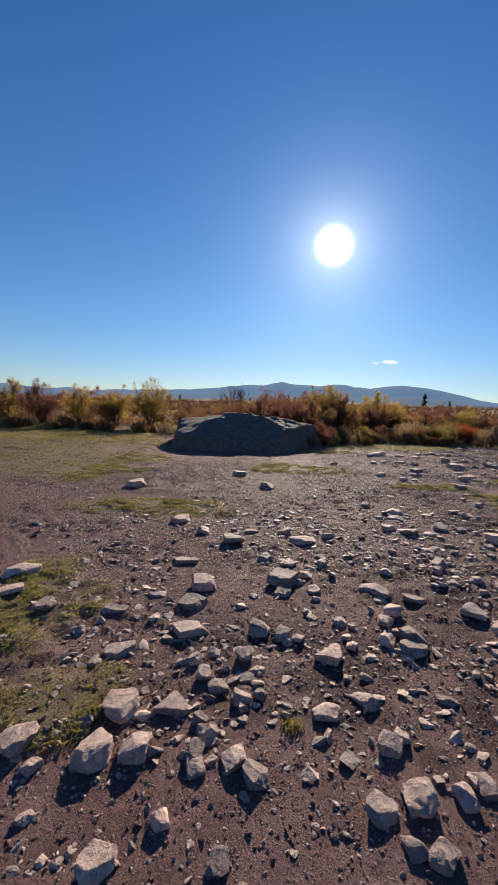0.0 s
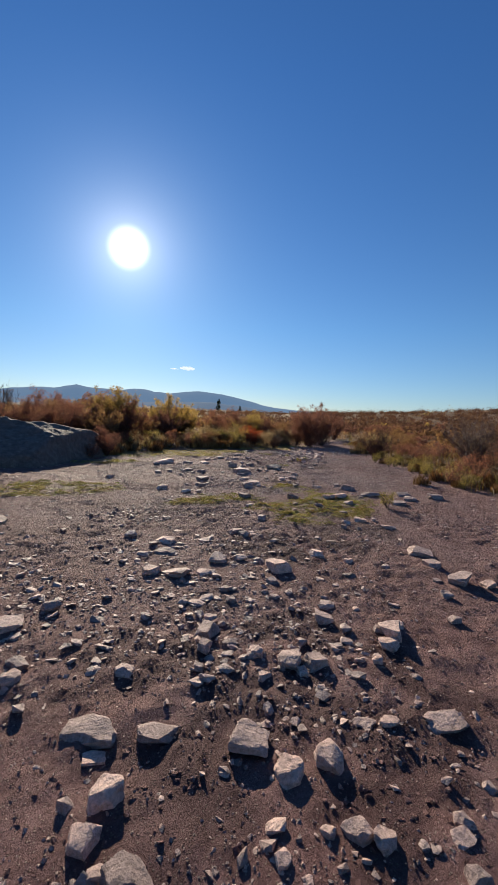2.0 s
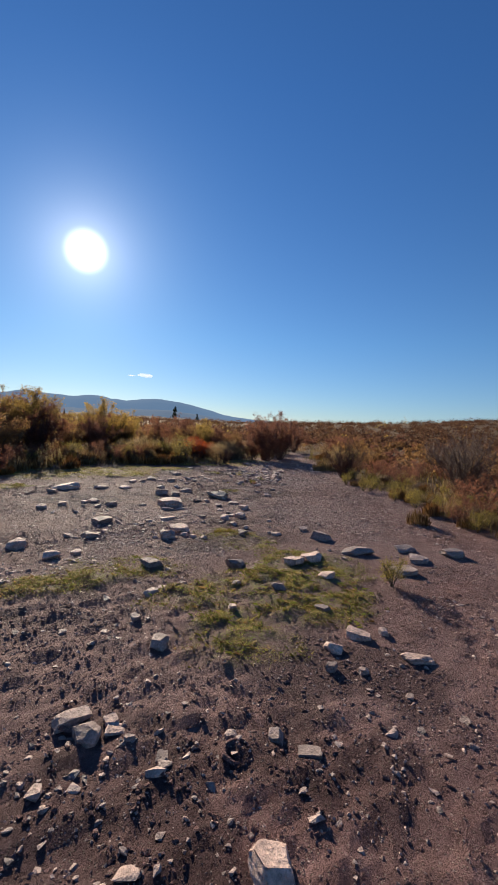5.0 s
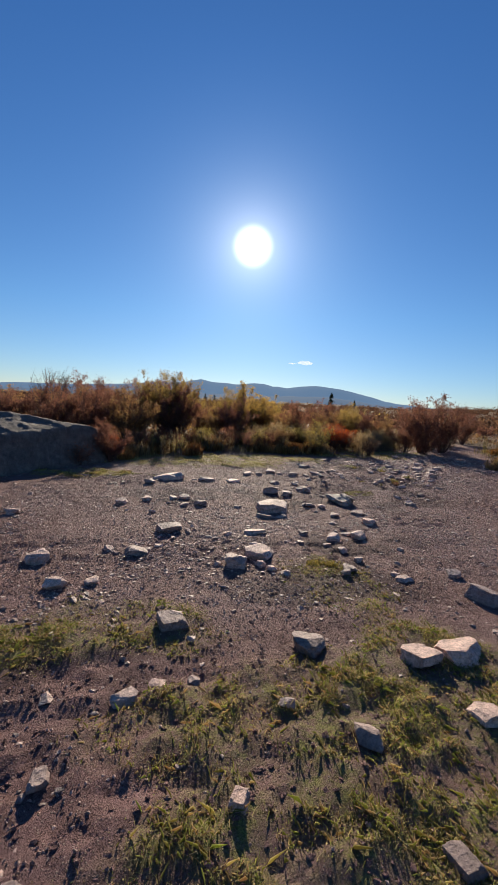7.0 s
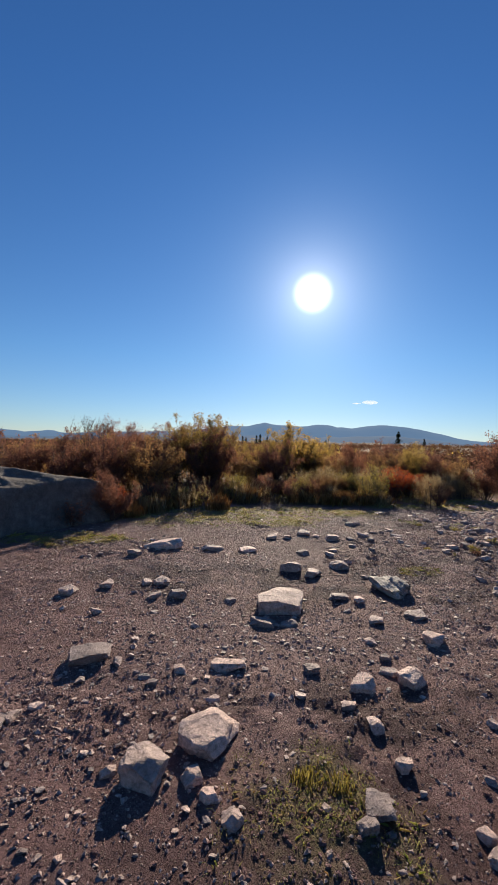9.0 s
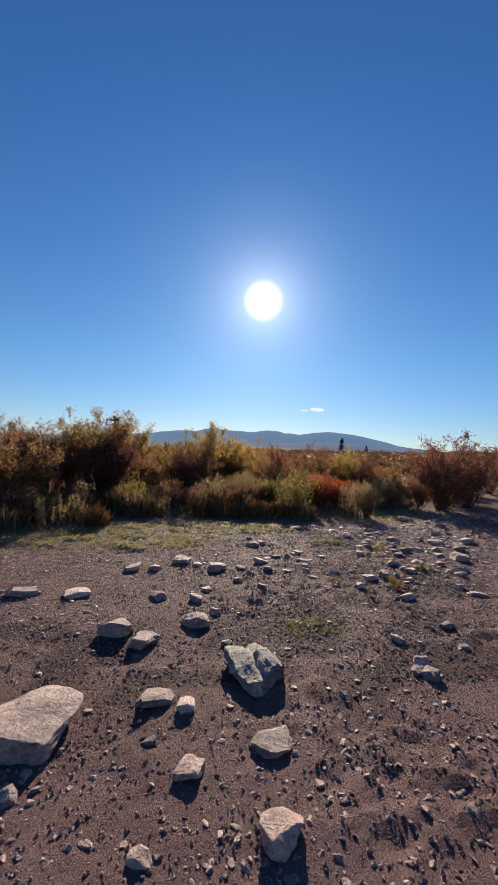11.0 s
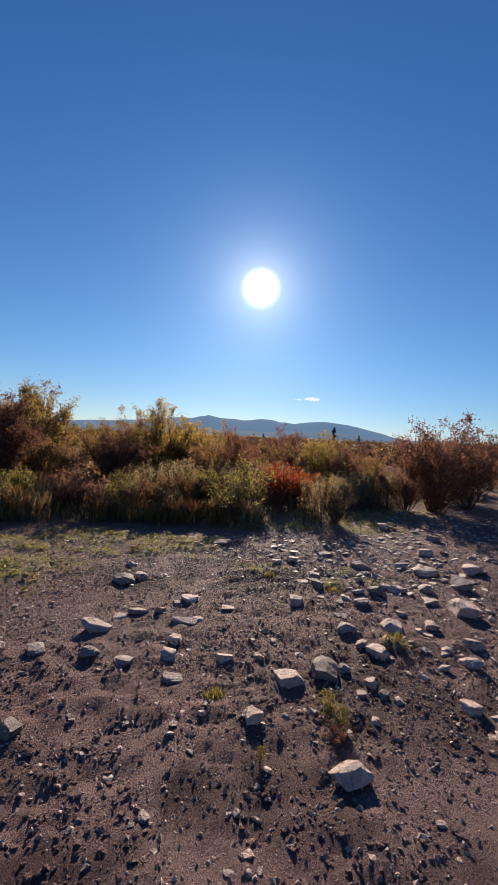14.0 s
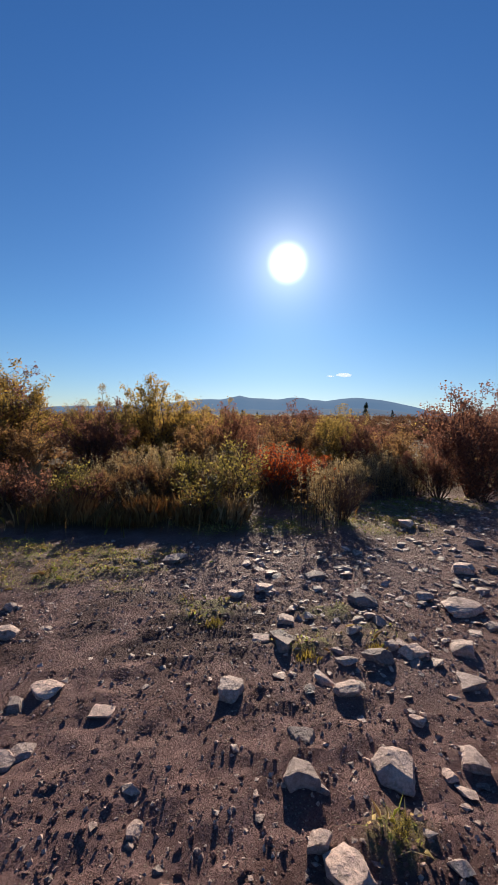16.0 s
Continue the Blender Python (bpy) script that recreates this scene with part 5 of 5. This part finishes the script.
TUSS = [proto("grass_tussock", tussock_parts(2100 + k, 0.55, 0.7, 400, m), f"{c} tussock of long dry grass", "grass", "dry grass tussocks") for k, (m, c) in enumerate(((RUSSET, "russet"), (STRAW, "straw-coloured"), (RUSSET, "russet"), (RUSSET, "russet")))]

TUFT = [proto("grass_tuft", tussock_parts(2200, 0.1, 0.16, 150, FRESH), "small tuft of fresh green grass on bare soil", "grass", "green grass tufts")]

# shrubs that stand out along the edge: kind, x, y, scale, squash
for kind, x, y, s, q in [
        (TALL[0], -5.4, 22.6, 1.05, 1.0), (TALL[1], -7.2, 22.3, 0.95, 0.85), (TALL[2], -9.0, 21.8, 0.95, 0.85), (DARK[0], -10.6, 21.2, 1.0, 0.9), (TALL[3], -12.2, 20.8, 1.0, 0.85), (DARK[1], -8.0, 23.2, 1.0, 0.85),
        (DARK[2], -13.8, 20.4, 1.0, 1.0), (ORANGE[0], -3.6, 21.8, 0.8, 0.8), (ORANGE[1], -1.4, 21.3, 0.95, 1.0), (ORANGE[2], 0.2, 21.4, 1.0, 1.0), (ORANGE[0], 1.6, 21.7, 1.1, 1.0), (DARK[2], 0.9, 23.0, 1.0, 1.0), (DARK[1], 2.6, 22.2, 0.95, 1.0),
        (TALL[1], 3.0, 22.8, 0.95, 1.0), (TALL[0], 3.95, 22.6, 1.02, 1.0), (TALL[3], 4.5, 23.9, 1.0, 1.0), (DARK[2], 3.9, 25.0, 1.1, 1.0), (TALL[2], 7.6, 25.8, 1.0, 1.0), (TALL[3], 7.0, 26.4, 0.85, 0.9), (TALL[0], 8.6, 26.2, 0.8, 0.95), (DARK[1], 8.4, 27.2, 0.85, 0.95), (ORANGE[0], 6.0, 25.8, 0.8, 1.0),
        (ORANGE[1], 8.4, 26.0, 0.8, 1.0), (TALL[1], 9.4, 28.6, 0.8, 1.0), (DARK[0], 10.3, 27.0, 0.62, 1.0), (ORANGE[2], 11.5, 26.0, 0.7, 1.0), (TALL[0], 12.9, 25.6, 0.75, 1.0), (DARK[0], 4.25, 21.6, 0.85, 1.0), (DARK[1], -0.9, 19.6, 0.72, 1.0), (DARK[0], 0.4, 19.5, 0.75, 1.0), (DARK[2], 1.7, 19.4, 0.78, 1.0), (ORANGE[1], 2.8, 19.3, 0.95, 1.0), (DARK[0], 2.75, 16.2, 0.42, 1.0), (LOWRUST[2], 2.2, 15.5, 0.6, 1.0),
        (DARK[1], 14.55, 21.9, 1.05, 1.0), (DARK[2], 15.9, 22.5, 1.0, 1.0), (DARK[0], 13.7, 21.7, 0.6, 0.9), (LOWRUST[0], 14.3, 21.2, 1.0, 0.9), (DARK[0], 9.8, 24.4, 0.72, 1.0), (ORANGE[0], 11.0, 24.2, 0.85, 1.0), (TALL[2], 12.3, 24.6, 0.62, 1.0), (DARK[2], 11.8, 26.6, 0.85, 1.0), (ORANGE[1], 9.0, 23.4, 0.8, 1.0), (DARK[1], 6.6, 23.2, 0.75, 1.0), (ORANGE[2], 5.4, 22.4, 0.75, 1.0), (TALL[1], 6.1, 24.6, 0.8, 1.0), (DARK[0], 12.9, 23.4, 0.62, 1.0), (ORANGE[1], 13.3, 23.0, 0.8, 1.0), (DARK[0], 16.7, 24.6, 0.95, 0.9), (ORANGE[2], 19.6, 28.0, 1.0, 1.0), (DARK[2], 21.2, 28.2, 0.8, 1.0), (ORANGE[0], 18.2, 27.0, 0.8, 1.0),
        (RED[0], 10.35, 21.2, 1.0, 1.0), (RED[1], 10.95, 21.5, 0.9, 0.9), (PALE[0], 10.9, 19.7, 0.7, 1.0), (BARE[0], 11.1, 19.7, 0.42, 1.0), (GOLD[1], 10.7, 19.7, 0.9, 1.0), (SMALL[1], 9.55, 20.6, 1.1, 1.0), (SMALL[0], 9.0, 19.5, 0.85, 0.9), (LOWRUST[0], 10.5, 21.7, 1.0, 1.0),
        (RED[1], 13.9, 24.5, 0.9, 0.9), (RED[0], 2.7, 16.7, 0.7, 0.9), (LOWRUST[1], 2.3, 16.6, 0.9, 1.0),
        (BARE[1], -1.3, 26.6, 1.15, 1.25), (BARE[0], 13.9, 10.9, 1.05, 1.0), (BARE[1], 13.4, 15.1, 0.75, 1.0), (DARK[0], 11.5, 7.0, 0.72, 1.0), (RED[0], 11.2, 6.5, 0.8, 1.1), (DARK[1], 12.8, 6.6, 0.8, 1.0), (BARE[0], 17.6, 14.0, 0.9, 0.9), (ORANGE[0], 16.8, 17.0, 0.7, 0.8)]:
    put(kind, x, y, s * 1.22, None, q)

rnd = random.Random(4)
# stalks and tussocks along the near edge
for kinds, ax, ay, bx, by, count, spread, lo, hi in [
        (GOLD, 3.2, 17.6, 6.4, 20.0, 11, 0.35, 0.4, 0.8), (LOWRUST, 3.2, 18.2, 6.2, 20.6, 8, 0.5, 0.6, 1.0), (SMALL, 3.4, 18.6, 6.0, 21.0, 5, 0.5, 0.6, 1.0), (GOLD, 7.0, 20.0, 9.6, 20.1, 9, 0.25, 0.4, 0.75), (TUSS, 7.1, 19.6, 9.6, 19.7, 18, 0.16, 0.5, 0.85), (GOLD, 6.8, 21.4, 9.5, 21.8, 7, 0.5, 0.6, 1.1), (ORANGE, 7.4, 20.6, 9.4, 20.9, 3, 0.3, 0.38, 0.5), (LOWRUST, 6.8, 20.6, 9.4, 21.4, 6, 0.4, 0.6, 0.9), (SMALL, 6.6, 20.4, 9.8, 21.4, 5, 0.4, 0.7, 1.1),
        (PALE, 12.2, 22.3, 13.6, 22.1, 12, 0.25, 0.85, 1.15), (PALE, 11.5, 21.4, 12.4, 22.2, 4, 0.3, 0.7, 0.95), (GOLD, 14.8, 22.4, 16.8, 24.5, 8, 0.3, 0.8, 1.1), (TUSS, 11.2, 22.6, 12.6, 23.8, 7, 0.4, 0.7, 1.0),
        (TUSS, 5.0, 19.8, 6.6, 22.4, 14, 0.6, 0.8, 1.2), (TUSS, 2.6, 16.7, 4.4, 18.2, 9, 0.3, 0.6, 1.0), (TUSS, -12.5, 19.6, -3.4, 20.4, 26, 0.8, 0.8, 1.2), (PALE, -3.6, 19.4, -2.6, 18.0, 5, 0.3, 0.6, 0.9),
        (GOLD, 10.0, 7.6, 13.4, 14.4, 12, 0.4, 0.3, 0.5), (SMALL, 9.9, 7.4, 13.2, 14.4, 40, 0.4, 0.3, 0.5), (TUSS, 10.5, 7.0, 14.2, 14.0, 24, 0.8, 0.3, 0.6), (LOWRUST, 11.5, 7.0, 16.0, 15.0, 22, 0.9, 0.7, 1.1),
        (GOLD, 14.6, 16.6, 20.0, 22.6, 10, 0.5, 0.7, 1.1), (TUSS, 14.2, 15.6, 21.0, 23.4, 14, 0.8, 0.7, 1.1), (PALE, 7.6, 21.8, 12.0, 23.0, 12, 0.6, 0.8, 1.15), (TUSS, -2.0, 17.0, 2.2, 17.0, 10, 0.3, 0.6, 0.9)]:
    for k in range(count):
        u = (k + rnd.random()) / count
        put(rnd.choice(kinds), ax + (bx - ax) * u + rnd.gauss(0, spread), ay + (by - ay) * u + rnd.gauss(0, spread), rnd.uniform(lo, hi))


# single weeds and tufts out on the trodden ground
for kinds, x, y, s in [(LOWRUST, 8.99, 14.0, 0.16), (SMALL, 8.58, 13.9, 0.09), (SMALL, 9.05, 14.1, 0.17), (SMALL, 6.29, 6.98, 0.42), (TUFT, 0.25, 1.87, 0.7), (TUFT, 5.61, 9.54, 1.0), (TUFT, 5.76, 9.5, 0.9), (TUFT, 9.79, 16.18, 1.0), (TUFT, 10.27, 16.25, 0.9), (TUFT, 9.21, 16.63, 0.9), (TUFT, 8.42, 14.47, 0.8), (SMALL, 9.02, 14.2, 0.2), (SMALL, 9.85, 14.98, 0.12)]:
    put(kinds[0], x, y, s)


def open_moor(x, y):
    """Where the heath stands thick: outside the clearing."""
    return bool(inside_edge(np.array([x]), np.array([y]))[0] < -1.2)


# the heath behind the edge, shrub by shrub
placed = 0
for _ in range(2000):
    a, d = radians(rnd.uniform(-48, 78)), rnd.uniform(11, 52)
    x, y = 4 + d * math.sin(a), 8 + d * math.cos(a)
    if not open_moor(x, y) or (y < 25.5 and -1 < x < 16):
        continue
    east = smooth(14, 24, x - 0.4 * (y - 10))
    kinds = rnd.choices((BACK[0], BACK[1], BACK[2], LOWRUST), (3.0, 5.5, 1.0 * (1 - east), 4))[0]
    put(rnd.choice(kinds), x, y, rnd.uniform(0.75, 1.1), None, rnd.uniform(0.75, 0.95))
    placed += 1
    if placed >= 170:
        break
for root in PROTOS:
    for o in (*root.children_recursive, root):
        bpy.data.objects.remove(o)


def far_clumps(name, label, mat, count, near, far, seed, size, leaf, per, az0=-62, az1=82):
    """Far heath: many clumps of leaves on the rising moor, too many to count."""
    rng = np.random.default_rng(seed)
    p = Plant(seed)
    a, d = np.radians(rng.uniform(az0, az1, count)), near * (far / near) ** rng.uniform(0, 1, count)
    xy = np.stack([5 + d * np.sin(a), 9 + d * np.cos(a)], 1)
    xy = xy[inside_edge(xy[:, 0], xy[:, 1]) < -1.5]
    z = height(xy[:, 0], xy[:, 1]) - 0.05
    n = len(xy)
    s = size * rng.uniform(0.6, 1.3, (n, 1, 1))
    u = rng.normal(0, 1, (n, per, 3))
    u /= np.linalg.norm(u, axis=2)[:, :, None]
    u *= rng.uniform(0.55, 1.0, (n, per, 1))
    u[:, :, 2] = np.abs(u[:, :, 2])
    q = u * s * np.array([1.15, 1.15, 1.0]) * (1 + 0.35 * rng.normal(0, 1, (n, per, 1)) * (u[:, :, 2:3] > 0.5))
    cs = [(q + np.concatenate([xy, z[:, None]], 1)[:, None, :]).reshape(-1, 3)]
    p.leaves(np.concatenate(cs), leaf, 0.75)
    return tagged(new(name, p.leaf_mesh(mat, name)), label, "heath", kind="stuff")


far_clumps("heath_far", "distant rust-brown heath shrubs on the moor", MOOR, 650, 45, 165, 61, 0.95, 0.32, 56)
far_clumps("heath_far", "distant dark red-brown heath shrubs on the moor", MOOR, 2200, 40, 170, 62, 0.9, 0.32, 56)
far_clumps("heath_far", "distant yellow-green heath shrubs on the moor", YELLOW, 70, 40, 150, 63, 1.0, 0.3, 56)
far_clumps("heath_low", "low brown heath filling the ground between shrubs", MOOR, 1100, 14, 50, 64, 0.42, 0.13, 38)
far_clumps("heath_low", "low rust heath filling the ground between shrubs", RUST, 800, 13, 50, 65, 0.42, 0.13, 38)


def moor_grass():
    """Long dry grass between the shrubs near the clearing."""
    def dens(x, y):
        e = inside_edge(x, y)
        return smooth(0.25, -0.5, e) * smooth(-9, -3, e) * (0.25 + fbm(x * 0.8, y * 0.8, 3, 44))
    pts, rng = scatter(22000, (-14, 20, 5, 30), dens, 45)
    for k, (mat, col) in enumerate(((RUSSET, "russet"), (STRAW, "straw-coloured"), (FRESH, "yellow-green"))):
        sel = pts[k::3] if k < 2 else pts[2::6]
        p = Plant(700 + k)
        z = height(sel[:, 0], sel[:, 1])
        p.blades(np.stack([sel[:, 0], sel[:, 1], z - 0.02], 1), 0.1 + 0.3 * fbm(sel[:, 0], sel[:, 1], 2, 9), 0.007, 0.35)
        tagged(new("grass", p.leaf_mesh(mat, "grass")), f"{col} dry grass along the heath's edge", "grass", kind="stuff")


moor_grass()


def short_turf():
    """Low weeds and trampled turf: small leaves close to the soil, and short blades among them."""
    def dens(x, y):
        return np.clip(turf_cover(x, y) * smooth(0.34, 0.62, fbm(x * 6, y * 6, 3, 23)), 0, 1)
    for k, (leaf_n, blade_n, box, tall, size) in enumerate(((70000, 60000, (-3.5, 9.5, 1.5, 14.6), 0.034, 0.0085), (34000, 26000, (-12, 15, 14.4, 23), 0.05, 0.022), (16000, 16000, (-15, -3.4, 6, 20), 0.05, 0.026))):
        pts, rng = scatter(leaf_n, box, dens, 190 + k)
        p = Plant(820 + k)
        lift = (0.003 + size * 0.9 * rng.random(len(pts)) ** 1.5)
        p.leaves(np.stack([pts[:, 0], pts[:, 1], height(pts[:, 0], pts[:, 1]) + lift], 1), size, 0.65, 0.35)
        tagged(new("weeds", p.leaf_mesh(TURF, "weeds")), "low yellow-green weeds creeping over the trodden soil", "weeds", kind="stuff")
        pts, rng = scatter(blade_n, box, dens, 90 + k)
        p = Plant(800 + k)
        z = height(pts[:, 0], pts[:, 1])
        p.blades(np.stack([pts[:, 0], pts[:, 1], z - 0.006], 1), tall * (0.5 + fbm(pts[:, 0] * 3, pts[:, 1] * 3, 2, 19)), 0.0021 + 0.003 * min(k, 1), 0.9, 0.7)
        tagged(new("turf", p.leaf_mesh(TURF, "turf")), "short trampled yellow-green turf on the soil", "grass", kind="stuff")


short_turf()


def spruce(x, y, tall, seed):
    """A slim spruce: a trunk with tiers of drooping needle boughs."""
    p = Plant(seed)
    r = p.rng
    p.tube([(0, 0, -0.3), (0, 0, tall * 0.5), (0, 0, tall)], tall * 0.018, 0.02, 6)
    spots = []
    for _ in range(46):
        u = r.uniform(0.08, 0.97)
        a = r.uniform(0, 6.283)
        L = tall * 0.25 * (1 - u) ** 0.8 * r.uniform(0.6, 1.1) + 0.08
        q0 = np.array([0, 0, tall * u])
        q1 = q0 + np.array([math.cos(a) * L, math.sin(a) * L, -0.25 * L])
        p.tube([q0, q1], 0.03, 0.01)
        n = 14
        t = r.uniform(0.1, 1, (n, 1))
        spots.append(q0 + (q1 - q0) * t + r.normal(0, 0.06 * tall * (1 - u) + 0.03, (n, 3)) * np.array([1, 1, 0.5]))
    p.leaves(np.concatenate(spots), tall * 0.085, 0.5, -0.3)
    root = tagged(new("spruce_tree"), "slim dark green spruce standing above the heath", "tree", "spruces on the moor")
    part("trunk", p.stems_mesh(BARK), root)
    part("crown", p.leaf_mesh(NEEDLES, "crown"), root)
    root.location = (x, y, ground_at(x, y))
    return root


for k, (az, d, tall) in enumerate([(21.3, 140, 4.6), (24.2, 150, 2.6), (0.6, 165, 2.6), (1.7, 168, 3.2), (2.2, 160, 2.6), (3.5, 170, 3.6), (4.0, 165, 3.9), (4.9, 170, 3.2), (6.1, 168, 2.8), (-1.2, 170, 2.4), (-12, 165, 2.6), (-10.6, 170, 3.0), (7.9, 172, 2.4), (12.5, 160, 2.2)]):
    spruce(2 + d * math.sin(radians(az)), 2 + d * math.cos(radians(az)), tall, 3000 + k)
